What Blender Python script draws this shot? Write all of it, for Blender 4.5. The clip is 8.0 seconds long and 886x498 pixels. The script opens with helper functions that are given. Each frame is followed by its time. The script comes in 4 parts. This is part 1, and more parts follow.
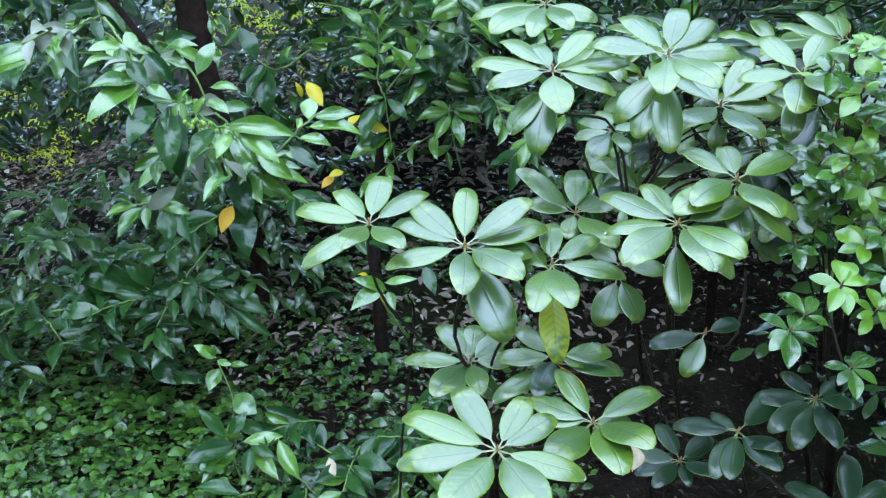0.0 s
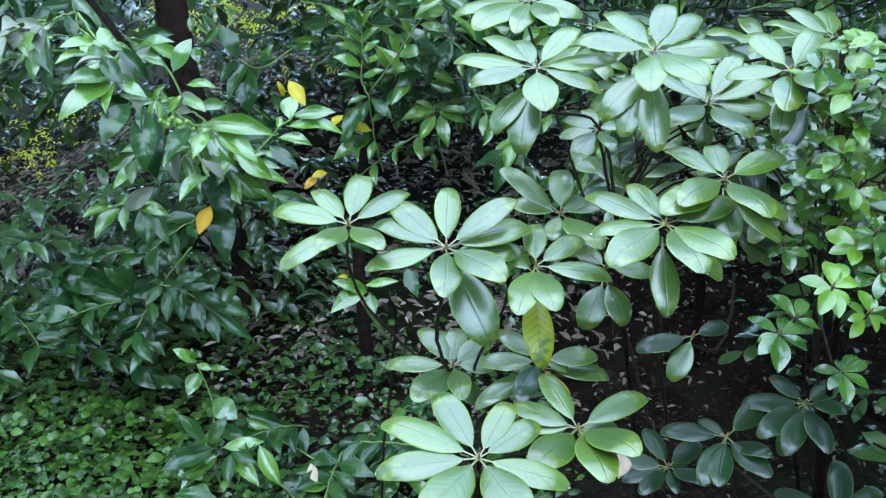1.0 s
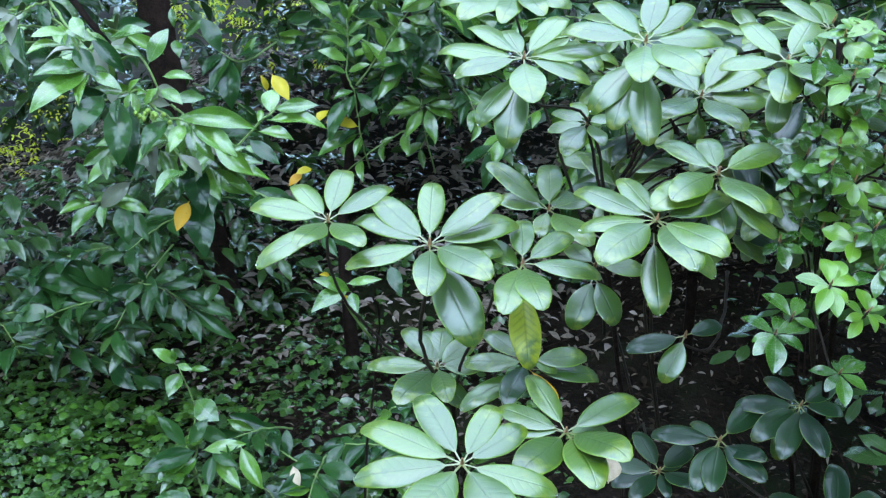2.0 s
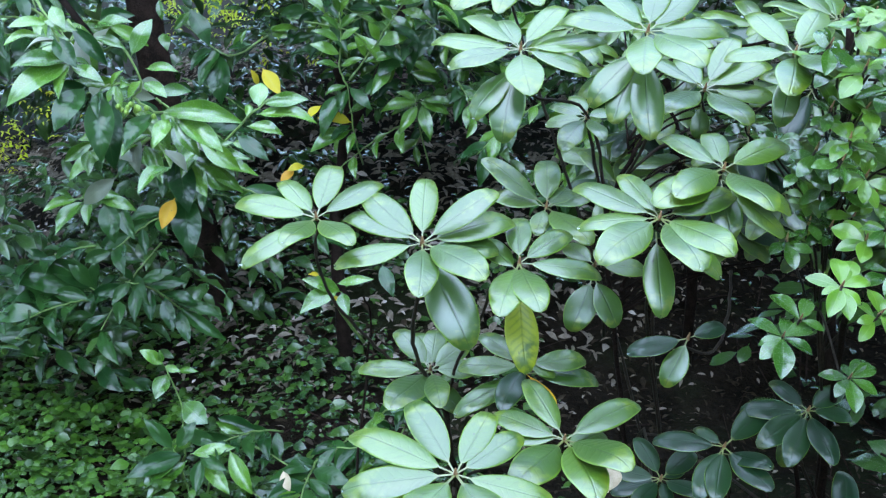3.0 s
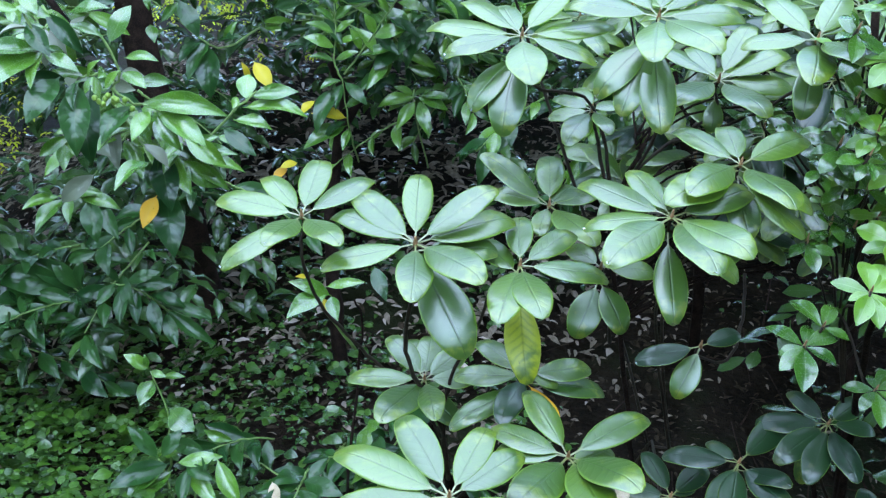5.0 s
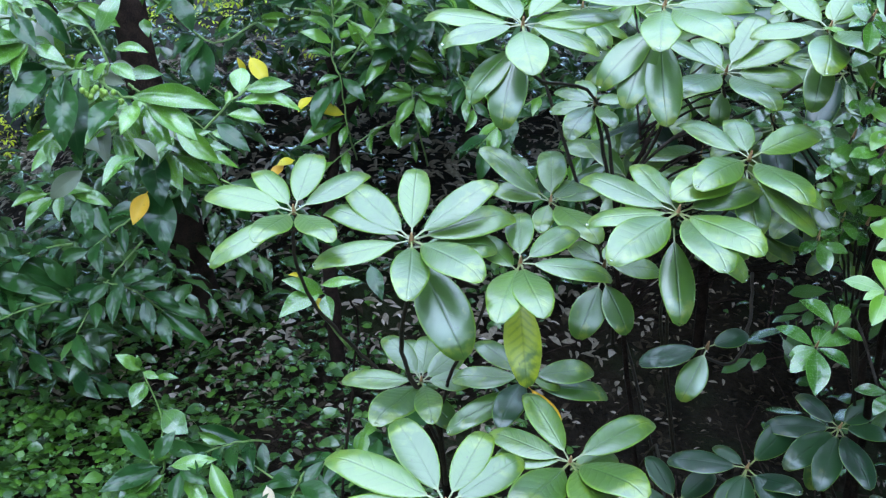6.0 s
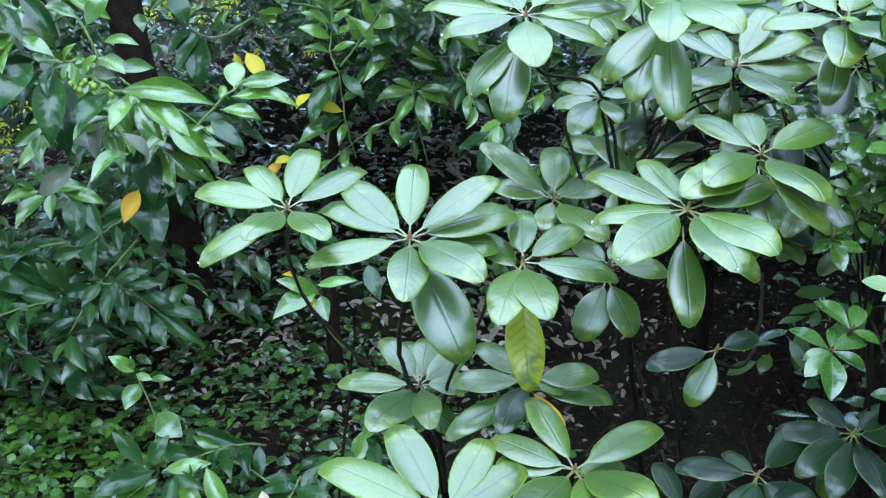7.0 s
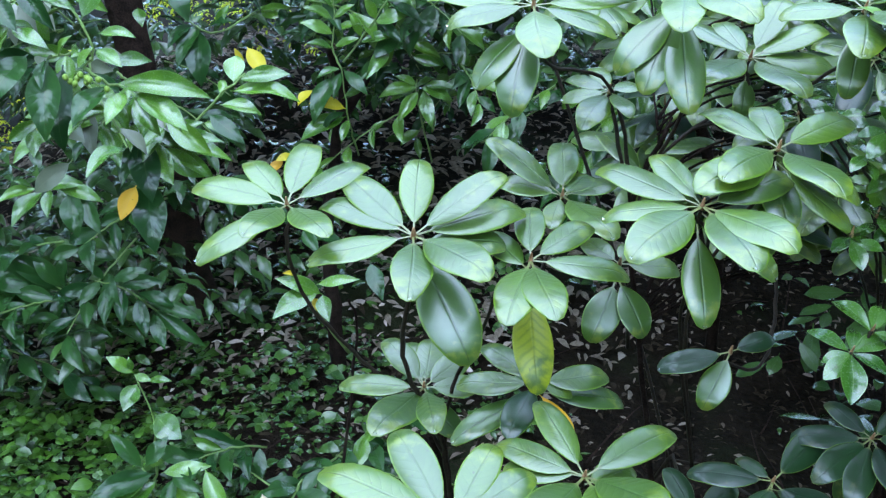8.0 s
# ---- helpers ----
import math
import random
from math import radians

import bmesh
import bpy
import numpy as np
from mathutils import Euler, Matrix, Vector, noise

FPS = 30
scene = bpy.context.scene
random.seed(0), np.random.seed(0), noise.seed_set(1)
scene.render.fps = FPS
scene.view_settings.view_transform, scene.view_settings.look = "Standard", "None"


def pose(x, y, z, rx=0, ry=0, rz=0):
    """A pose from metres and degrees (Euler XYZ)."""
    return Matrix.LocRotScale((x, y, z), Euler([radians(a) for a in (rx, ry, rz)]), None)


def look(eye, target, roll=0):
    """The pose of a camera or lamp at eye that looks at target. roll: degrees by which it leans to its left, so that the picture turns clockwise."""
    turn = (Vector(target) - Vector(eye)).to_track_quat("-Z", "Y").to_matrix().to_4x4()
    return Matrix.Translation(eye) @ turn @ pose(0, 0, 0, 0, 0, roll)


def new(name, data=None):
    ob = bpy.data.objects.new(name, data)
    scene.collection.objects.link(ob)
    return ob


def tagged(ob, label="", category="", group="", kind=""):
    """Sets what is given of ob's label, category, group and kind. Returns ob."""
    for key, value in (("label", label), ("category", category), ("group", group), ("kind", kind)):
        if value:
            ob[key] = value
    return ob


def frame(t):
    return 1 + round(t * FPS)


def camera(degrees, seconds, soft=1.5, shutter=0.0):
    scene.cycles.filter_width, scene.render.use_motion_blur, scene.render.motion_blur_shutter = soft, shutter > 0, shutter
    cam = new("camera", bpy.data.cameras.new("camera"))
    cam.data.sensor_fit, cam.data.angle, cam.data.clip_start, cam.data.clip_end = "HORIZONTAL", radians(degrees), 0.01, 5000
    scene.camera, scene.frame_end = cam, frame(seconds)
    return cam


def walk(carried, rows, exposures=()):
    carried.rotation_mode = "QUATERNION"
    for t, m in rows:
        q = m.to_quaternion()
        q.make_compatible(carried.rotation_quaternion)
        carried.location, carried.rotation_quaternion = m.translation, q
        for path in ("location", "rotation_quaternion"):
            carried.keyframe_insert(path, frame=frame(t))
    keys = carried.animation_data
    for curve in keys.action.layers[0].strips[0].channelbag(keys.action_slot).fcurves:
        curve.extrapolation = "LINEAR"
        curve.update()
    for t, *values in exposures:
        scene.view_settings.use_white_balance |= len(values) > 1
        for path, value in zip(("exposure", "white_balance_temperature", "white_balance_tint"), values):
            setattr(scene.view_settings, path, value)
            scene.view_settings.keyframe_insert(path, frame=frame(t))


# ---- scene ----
cam = camera(46.2, 8.0, soft=1.3)
METRES, EYE, TILT, LEAN, TURN = 0.45, 1.45, -16.0, 0.0, 0.0
ROWS = [
    (0.0, 0.0, 0.0, 0.0, 0.0, 0.0, -0.0),
    (0.5, 0.0095, 0.0432, 0.0, -0.32, 0.09, 0.01),
    (1.0, 0.0281, 0.1049, -0.0036, -0.62, 0.13, 0.03),
    (1.5, 0.0446, 0.1675, -0.0089, -0.9, 0.12, 0.02),
    (3.0, 0.0707, 0.3948, -0.0084, -1.3, -0.02, -0.04),
    (3.5, 0.0773, 0.4556, -0.0035, -1.3, -0.05, -0.07),
    (4.0, 0.0866, 0.5223, 0.0021, -1.3, -0.05, -0.13),
    (4.5, 0.0918, 0.5845, 0.0001, -1.27, -0.04, -0.16),
    (6.0, 0.1109, 0.7624, -0.0196, -1.16, 0.07, -0.28),
    (6.5, 0.1196, 0.8296, -0.024, -1.12, 0.08, -0.3),
    (7.0, 0.1191, 0.8837, -0.0246, -1.09, 0.09, -0.34),
    (7.5, 0.1165, 0.9339, -0.0267, -1.02, 0.09, -0.38),
    (8.0, 0.1154, 0.9872, -0.0309, -0.92, 0.1, -0.42),
]
EXPOSURE, KELVIN, TINT = 3.80, 6980, 5
walk(cam, [(t, pose(0, 0, EYE, TILT, LEAN, TURN) @ pose(METRES * x, METRES * y, METRES * z, 90 + pitch, roll, yaw)) for t, x, y, z, yaw, pitch, roll in ROWS],
     [(0.0, EXPOSURE, KELVIN, TINT), (8.0, EXPOSURE, KELVIN, TINT)])

# ---- light: a bright hazy sky above an open path, a veiled sun over the shrubs ----
SUN_UP, SUN_TURN = 62.0, 200.0
world = bpy.data.worlds.new("sky")
scene.world = world
world.use_nodes = True
wn = world.node_tree.nodes
sky = wn.new("ShaderNodeTexSky")
sky.sky_type, sky.sun_disc = "NISHITA", False
sky.sun_elevation, sky.sun_rotation = radians(SUN_UP), radians(SUN_TURN)
sky.air_density, sky.dust_density, sky.ozone_density = 0.95, 0.1, 1.0
wn["Background"].inputs["Strength"].default_value = 0.15
world.node_tree.links.new(sky.outputs["Color"], wn["Background"].inputs["Color"])
sun_data = bpy.data.lights.new("sun", "SUN")
sun_data.energy, sun_data.angle, sun_data.color = 0.3, radians(130), (1.0, 0.98, 0.94)
sun = new("sun", sun_data)
sx, sy = math.sin(radians(SUN_TURN)) * math.cos(radians(SUN_UP)), math.cos(radians(SUN_TURN)) * math.cos(radians(SUN_UP))
sun.matrix_world = look((sx * 50, sy * 50, math.sin(radians(SUN_UP)) * 50), (0, 0, 0))


# ---- materials ----
class Nodes:
    def __init__(self, name):
        self.mat = bpy.data.materials.new(name)
        self.mat.use_nodes = True
        self.tree = self.mat.node_tree
        self.bsdf = self.tree.nodes["Principled BSDF"]
        self.out = self.tree.nodes["Material Output"]

    def add(self, kind, **settings):
        node = self.tree.nodes.new("ShaderNode" + kind)
        for key, value in settings.items():
            setattr(node, key, value)
        return node

    def link(self, a, b):
        self.tree.links.new(a, b)

    def feed(self, socket, value):
        if isinstance(value, bpy.types.NodeSocket):
            self.link(value, socket)
        else:
            socket.default_value = value

    def maths(self, op, a, b=0.0, c=0.0):
        node = self.add("Math", operation=op)
        for i, v in enumerate((a, b, c)):
            self.feed(node.inputs[i], v)
        return node.outputs[0]

    def step(self, value, lo, hi):
        node = self.add("MapRange", interpolation_type="SMOOTHSTEP")
        self.feed(node.inputs["Value"], value)
        node.inputs["From Min"].default_value, node.inputs["From Max"].default_value = lo, hi
        return node.outputs["Result"]

    def mix(self, factor, a, b, blend="MIX"):
        node = self.add("Mix", data_type="RGBA", blend_type=blend)
        self.feed(node.inputs["Factor"], factor)
        for socket, v in ((node.inputs[6], a), (node.inputs[7], b)):
            self.feed(socket, (*v, 1.0) if isinstance(v, tuple) else v)
        return node.outputs[2]

    def noise(self, coord, scale, detail=3.0):
        node = self.add("TexNoise")
        self.link(coord, node.inputs["Vector"])
        node.inputs["Scale"].default_value, node.inputs["Detail"].default_value = scale, detail
        return node.outputs["Fac"]


def leaf_material(name, deep, light, rib, edge, rough=0.36, gloss=0.5, blotch=None, blotch_at=(0.62, 0.7), rim=0.88, film=0.10, quilt=0.0, groove=0.25, veins=9.0, vein_strength=0.025, vein_width=0.18, stalk=0.0, midrib=0.22, glow=0.10, coat=0.0, island=False):
    """A leaf: green blade, midrib and side veins in the rib colour, a thin pale margin, blotches, fine relief."""
    n = Nodes(name)
    uv = n.add("UVMap").outputs["UV"]
    geo = n.add("NewGeometry")
    sep = n.add("SeparateXYZ")
    n.link(uv, sep.inputs[0])
    along = sep.outputs[0]
    across = n.maths("ABSOLUTE", n.maths("MULTIPLY_ADD", sep.outputs[1], 2.0, -1.0))
    rnd = geo.outputs["Random Per Island"] if island else n.add("ObjectInfo").outputs["Random"]
    big = n.noise(geo.outputs["Position"], 38.0, 2.0)
    fine = n.noise(geo.outputs["Position"], 420.0, 3.0)
    tone = n.maths("ADD", n.maths("MULTIPLY", rnd, 0.7), n.maths("MULTIPLY", big, 0.5))
    colour = n.mix(n.step(tone, 0.15, 0.95), deep, light)
    colour = n.mix(n.maths("MULTIPLY", n.step(fine, 0.35, 0.75), 0.18), colour, deep)
    slant = n.maths("ADD", n.maths("MULTIPLY_ADD", across, -1.6, n.maths("MULTIPLY", along, veins)), n.maths("MULTIPLY", big, 1.2))
    ridge = n.maths("ABSOLUTE", n.maths("MULTIPLY_ADD", n.maths("FRACT", slant), 2.0, -1.0))
    side = n.maths("MULTIPLY", n.step(ridge, 1.0 - vein_width, 1.0), n.maths("SUBTRACT", 1.0, n.step(across, 0.55, 0.95)))
    mid = n.maths("SUBTRACT", 1.0, n.step(across, 0.02, 0.075))
    specks = n.step(n.noise(geo.outputs["Position"], 170.0, 1.0), 0.735, 0.77)
    colour = n.mix(n.maths("MULTIPLY", specks, 0.55), colour, (0.04, 0.045, 0.012))
    if blotch:
        patch = n.noise(geo.outputs["Position"], 60.0, 4.0)
        tip = n.step(along, 0.45, 1.05)
        colour = n.mix(n.step(n.maths("MULTIPLY_ADD", tip, 0.25, patch), *blotch_at), colour, blotch)
    colour = n.mix(n.maths("MULTIPLY", side, vein_strength), colour, rib)
    # a dark rib colour puts the groove's lack of sheen into the midrib
    colour = n.mix(n.maths("MULTIPLY", mid, midrib), colour, rib)
    colour = n.mix(n.maths("MULTIPLY", n.step(across, rim, 0.99), 0.5), colour, edge)
    if stalk:
        colour = n.mix(n.maths("SUBTRACT", 1.0, n.step(along, stalk - 0.02, stalk + 0.05)), colour, (0.20, 0.22, 0.07))
    n.link(colour, n.bsdf.inputs["Base Color"])
    n.link(n.maths("MULTIPLY_ADD", fine, 0.16, rough - 0.08), n.bsdf.inputs["Roughness"])
    n.bsdf.inputs["Specular IOR Level"].default_value = gloss
    n.bsdf.inputs["Coat Weight"].default_value, n.bsdf.inputs["Coat Roughness"].default_value, n.bsdf.inputs["Coat IOR"].default_value = coat, film, 1.58
    height = n.maths("ADD", n.maths("MULTIPLY", mid, -groove), n.maths("ADD", n.maths("MULTIPLY", side, -0.10), n.maths("MULTIPLY", fine, 0.25)))
    if quilt:
        height = n.maths("MULTIPLY_ADD", n.maths("SUBTRACT", 1.0, n.maths("MULTIPLY", ridge, ridge)), quilt, height)
    bump = n.add("Bump")
    bump.inputs["Strength"].default_value, bump.inputs["Distance"].default_value = 0.4, 0.0012
    n.link(height, bump.inputs["Height"])
    n.link(bump.outputs["Normal"], n.bsdf.inputs["Normal"])
    if glow:
        trans = n.add("BsdfTranslucent")
        n.link(n.mix(0.5, colour, light), trans.inputs["Color"])
        both = n.add("MixShader")
        both.inputs[0].default_value = glow
        n.link(n.bsdf.outputs[0], both.inputs[1])
        n.link(trans.outputs[0], both.inputs[2])
        n.link(both.outputs[0], n.out.inputs["Surface"])
    return n.mat


def rough_material(name, dark, light, scale, rough=0.85, bump_size=0.004, second=None, island=False):
    """Bark, soil and dead matter: two tones at two scales with relief."""
    n = Nodes(name)
    geo = n.add("NewGeometry")
    big, fine = n.noise(geo.outputs["Position"], scale, 5.0), n.noise(geo.outputs["Position"], scale * 7, 4.0)
    colour = n.mix(n.step(n.maths("MULTIPLY_ADD", fine, 0.5, n.maths("MULTIPLY", big, 0.6)), 0.35, 0.75), dark, light)
    if island:
        colour = n.mix(n.step(geo.outputs["Random Per Island"], 0.76, 1.0), colour, second)
    elif second:
        colour = n.mix(n.step(n.noise(geo.outputs["Position"], scale * 0.3, 4.0), 0.5, 0.65), colour, second)
    n.link(colour, n.bsdf.inputs["Base Color"])
    n.bsdf.inputs["Roughness"].default_value = rough
    n.bsdf.inputs["Specular IOR Level"].default_value = 0.06 if rough > 0.7 else 0.25
    bump = n.add("Bump")
    bump.inputs["Strength"].default_value, bump.inputs["Distance"].default_value = 0.7, bump_size
    n.link(fine, bump.inputs["Height"])
    n.link(bump.outputs["Normal"], n.bsdf.inputs["Normal"])
    return n.mat


RIB, EDGE = (0.30, 0.40, 0.16), (0.20, 0.36, 0.015)
# yellow-green tip blotches and dark midrib: missing sky sheen put into the colour
M_RHODO = leaf_material("rhododendron_leaf", (0.040, 0.098, 0.008), (0.084, 0.168, 0.013), (0.030, 0.075, 0.010), EDGE, quilt=0.42, groove=0.9, rough=0.38, gloss=0.75, coat=0.95, film=0.23, rim=0.87, stalk=0.15, blotch=(0.135, 0.205, 0.009), blotch_at=(0.58, 0.88), veins=11.0, midrib=0.34, vein_strength=0.12, vein_width=0.3)
M_RHODO_HANGING = leaf_material("rhododendron_hanging_leaf", (0.036, 0.095, 0.010), (0.062, 0.135, 0.016), (0.020, 0.050, 0.012), EDGE, quilt=0.15, groove=1.0, rough=0.34, gloss=0.7, coat=0.9, film=0.24, rim=0.90, stalk=0.15, blotch=(0.14, 0.19, 0.02), blotch_at=(0.68, 0.86), midrib=0.5)
# darkened copy of the rhododendron leaf: shade inside the bush put into colour
M_RHODO_SHADED = leaf_material("rhododendron_shaded_leaf", (0.007, 0.028, 0.010), (0.016, 0.050, 0.014), (0.012, 0.032, 0.010), EDGE, rough=0.32, gloss=0.4, coat=0.5, film=0.2, rim=0.95, stalk=0.15, blotch=(0.05, 0.07, 0.015), blotch_at=(0.70, 0.9))
M_RHODO_YELLOW = leaf_material("yellowing_leaf", (0.15, 0.20, 0.008), (0.27, 0.31, 0.012), (0.025, 0.07, 0.008), (0.30, 0.36, 0.04), rough=0.4, veins=12.0, vein_strength=0.35, vein_width=0.6, blotch=(0.06, 0.11, 0.010), blotch_at=(0.55, 0.85))
M_YELLOW = leaf_material("yellow_leaf", (0.60, 0.46, 0.02), (0.74, 0.60, 0.03), (0.6, 0.5, 0.15), (0.6, 0.45, 0.1), rough=0.5, glow=0.25)
M_ORANGE = leaf_material("orange_leaf", (0.72, 0.36, 0.02), (0.85, 0.48, 0.03), (0.7, 0.4, 0.1), (0.6, 0.3, 0.05), rough=0.5, glow=0.25)
M_UNDER = leaf_material("leaf_underside", (0.14, 0.20, 0.09), (0.20, 0.26, 0.13), RIB, EDGE, rough=0.6, gloss=0.3)
M_LAUREL = leaf_material("laurel_leaf", (0.040, 0.125, 0.013), (0.120, 0.270, 0.027), (0.25, 0.36, 0.12), (0.15, 0.28, 0.08), quilt=0.35, rough=0.26, gloss=0.6, coat=0.8, film=0.14)
# naturally dark leaves, and leaves whose colour also carries the hollow's shade
M_LAUREL_DARK = leaf_material("dark_laurel_leaf", (0.011, 0.048, 0.012), (0.030, 0.092, 0.019), (0.06, 0.12, 0.04), (0.05, 0.12, 0.035), quilt=0.5, rough=0.2, gloss=0.25, coat=0.38, film=0.09)
M_LAUREL_PALE = leaf_material("pale_laurel_leaf", (0.16, 0.19, 0.12), (0.27, 0.29, 0.20), (0.30, 0.31, 0.22), (0.24, 0.26, 0.16), quilt=0.3, rough=0.4, gloss=0.5, coat=0.4, film=0.2)
M_LAUREL_FAR = leaf_material("laurel_thicket_leaf", (0.020, 0.060, 0.015), (0.058, 0.132, 0.026), (0.12, 0.2, 0.08), (0.08, 0.15, 0.05), rough=0.25, gloss=0.5, coat=0.45, film=0.13, island=True)
M_AZALEA = leaf_material("small_shrub_leaf", (0.060, 0.155, 0.012), (0.125, 0.265, 0.020), (0.3, 0.42, 0.14), (0.25, 0.4, 0.1), rough=0.3, gloss=0.5, coat=0.5, film=0.14)
M_SMALL = leaf_material("small_shrub_dark_leaf", (0.022, 0.082, 0.010), (0.066, 0.175, 0.018), (0.2, 0.32, 0.1), (0.18, 0.32, 0.08), rough=0.26, gloss=0.5, coat=0.8, film=0.12)
M_CLOVER = leaf_material("ground_cover_leaf", (0.015, 0.056, 0.006), (0.060, 0.152, 0.011), (0.15, 0.3, 0.1), (0.1, 0.25, 0.06), rough=0.38, gloss=0.5, island=True, veins=5.0)
# sunlight on the far foliage is put into this very bright colour
M_SUN_PAINTED = leaf_material("sun_painted_far_leaf", (0.70, 0.78, 0.03), (0.85, 0.90, 0.06), (0.6, 0.65, 0.1), (0.6, 0.65, 0.1), rough=0.5, glow=0.5, island=True)
M_STEM = rough_material("young_stem", (0.008, 0.006, 0.004), (0.036, 0.024, 0.014), 120.0, 0.6, 0.0008)
M_GREEN_STEM = rough_material("green_stem", (0.12, 0.2, 0.05), (0.22, 0.33, 0.1), 100.0, 0.5, 0.0005)
M_BARK = rough_material("dark_bark", (0.006, 0.004, 0.003), (0.024, 0.015, 0.011), 45.0, 0.8, 0.004)
M_TRUNK = rough_material("brown_bark", (0.012, 0.008, 0.006), (0.05, 0.03, 0.024), 30.0, 0.85, 0.008)
M_BUD = rough_material("reddish_bud", (0.20, 0.10, 0.05), (0.40, 0.24, 0.12), 200.0, 0.6, 0.0005)
M_BERRY = rough_material("green_berry", (0.16, 0.26, 0.04), (0.24, 0.36, 0.07), 80.0, 0.3, 0.0003)
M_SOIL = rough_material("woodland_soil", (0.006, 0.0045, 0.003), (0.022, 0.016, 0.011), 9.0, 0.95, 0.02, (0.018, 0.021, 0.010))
# two copies of litter: shade under the bush, light on the bank, as colour
M_SHADED_LITTER = rough_material("dead_leaf", (0.016, 0.012, 0.007), (0.055, 0.040, 0.026), 60.0, 0.75, 0.002, (0.28, 0.225, 0.18), island=True)
M_LIT_LITTER = rough_material("lit_dead_leaf", (0.11, 0.088, 0.066), (0.31, 0.25, 0.195), 60.0, 0.72, 0.002, (0.55, 0.45, 0.39), island=True)
M_PALE = rough_material("pale_dead_leaf", (0.40, 0.31, 0.19), (0.55, 0.44, 0.30), 90.0, 0.6, 0.001)


# ---- meshes ----
def leaf_data(kind, variant, cols=4, rows=11):
    """Vertices, faces, UVs and face slots of a leaf of length 1 along x and width 1 along y: a thin solid blade on its stalk."""
    rng = random.Random(sum(map(ord, kind)) * 7 + variant)
    stalk = {"rhodo": 0.15, "laurel": 0.06, "small": 0.05, "lobed": 0.04}[kind]
    arch = {"rhodo": rng.uniform(0.005, 0.03), "laurel": rng.uniform(0.02, 0.11), "small": rng.uniform(0.03, 0.08), "lobed": 0.05}[kind]
    curl = {"rhodo": rng.uniform(0.04, 0.14), "laurel": rng.uniform(-0.26, -0.02), "small": rng.uniform(-0.12, 0.06), "lobed": 0.12}[kind]
    bend, twist = rng.uniform(-0.05, 0.05), rng.uniform(-0.12, 0.12)
    fold, nod, tip = rng.uniform(-0.02, 0.03), rng.uniform(0.76, 0.86), rng.uniform(0.05, 0.10)
    ripple, phase = rng.uniform(0.004, 0.012) * (2.0 if kind == "laurel" else 0.5), rng.uniform(0, 6.3)
    stations = [0.0, stalk]
    for i in range(1, rows + 1):
        a = i / rows
        stations.append(stalk + (1 - stalk) * (0.5 - 0.5 * math.cos(math.pi * a) * (0.55 + 0.45 * abs(math.cos(math.pi * a)))))
    top, uvs = [], []
    for u in stations:
        s = max(0.0, (u - stalk) / (1 - stalk))
        if kind == "rhodo":
            half = 0.5 * max(0.0, math.sin(math.pi * s ** 1.06)) ** (0.66 - 0.22 * s)
        elif kind == "laurel":
            half = 0.5 * max(0.0, math.sin(math.pi * s ** 0.97)) ** 0.74 * (1 - 0.45 * s ** 5)
        elif kind == "lobed":
            half = 0.5 * max(0.0, math.sin(math.pi * s ** 0.75)) ** 0.6 * (0.86 + 0.16 * math.cos(6 * math.pi * s + 0.6))
        else:
            half = 0.5 * max(0.0, math.sin(math.pi * s ** 1.2)) ** 0.8
        half = max(half, 0.026 if u < 0.98 else 0.004)
        lift = arch * math.sin(math.pi * u ** 1.25) * (1.0 if u > 0 else 0.0)
        for j in range(cols + 1):
            v = (-1, -0.95, -0.88, -0.11, -0.055, 0, 0.055, 0.11, 0.88, 0.95, 1)[j] if kind == "rhodo" and cols == 10 else 2 * j / cols - 1
            wave = ripple * math.sin(9 * u + phase + 2 * v) * abs(v) * (half / 0.5)
            if kind == "rhodo":
                z = lift - tip * max(0.0, (u - nod) / (1 - nod)) ** 2 + fold * abs(v) * half * 0.4 - curl * abs(v) ** 7 * half * 0.4 + wave + twist * v * half * 0.2
                z -= 0.0022 if abs(v) < 0.01 and s > 0 else 0.0
            else:
                z = lift - 0.07 * max(0.0, (u - 0.55) / 0.45) ** 2 - curl * abs(v) ** 1.5 * half * 0.8 + wave + twist * v * half * 0.3
            top.append((u, v * half + bend * math.sin(math.pi * u), z))
            uvs.append((u, 0.5 + v / 2))
    count, thick = len(top), 0.005
    low = [(x, y, z - thick) for x, y, z in top]
    faces, slots = [], []
    wide = cols + 1
    rim = [i * wide for i in range(len(stations))] + [i * wide + cols for i in reversed(range(len(stations)))]
    for i in range(len(stations) - 1):
        for j in range(cols):
            a = i * wide + j
            faces.append((a, a + wide, a + wide + 1, a + 1))
            slots.append(0)
            faces.append((count + a, count + a + 1, count + a + wide + 1, count + a + wide))
            slots.append(1)
    first, ring = 2 * count, len(rim)
    verts = top + low + [top[k] for k in rim] + [low[k] for k in rim]
    for k in range(ring):
        q = (k + 1) % ring
        faces.append((first + k, first + ring + k, first + ring + q, first + q))
        slots.append(0)
    return verts, faces, uvs + uvs + [uvs[k] for k in rim] * 2, slots


def mesh_from(name, verts, faces, mats, uvs=None, slots=None, smooth=True):
    me = bpy.data.meshes.new(name)
    me.from_pydata(verts, [], faces)
    for m in mats:
        me.materials.append(m)
    if uvs is not None:
        loops = np.empty(len(me.loops), dtype=np.int32)
        me.loops.foreach_get("vertex_index", loops)
        me.uv_layers.new(name="UVMap").data.foreach_set("uv", np.asarray(uvs, dtype=np.float32)[loops].ravel())
    if slots is not None:
        me.polygons.foreach_set("material_index", np.asarray(slots, dtype=np.int32))
    me.polygons.foreach_set("use_smooth", np.full(len(me.polygons), smooth))
    me.update()
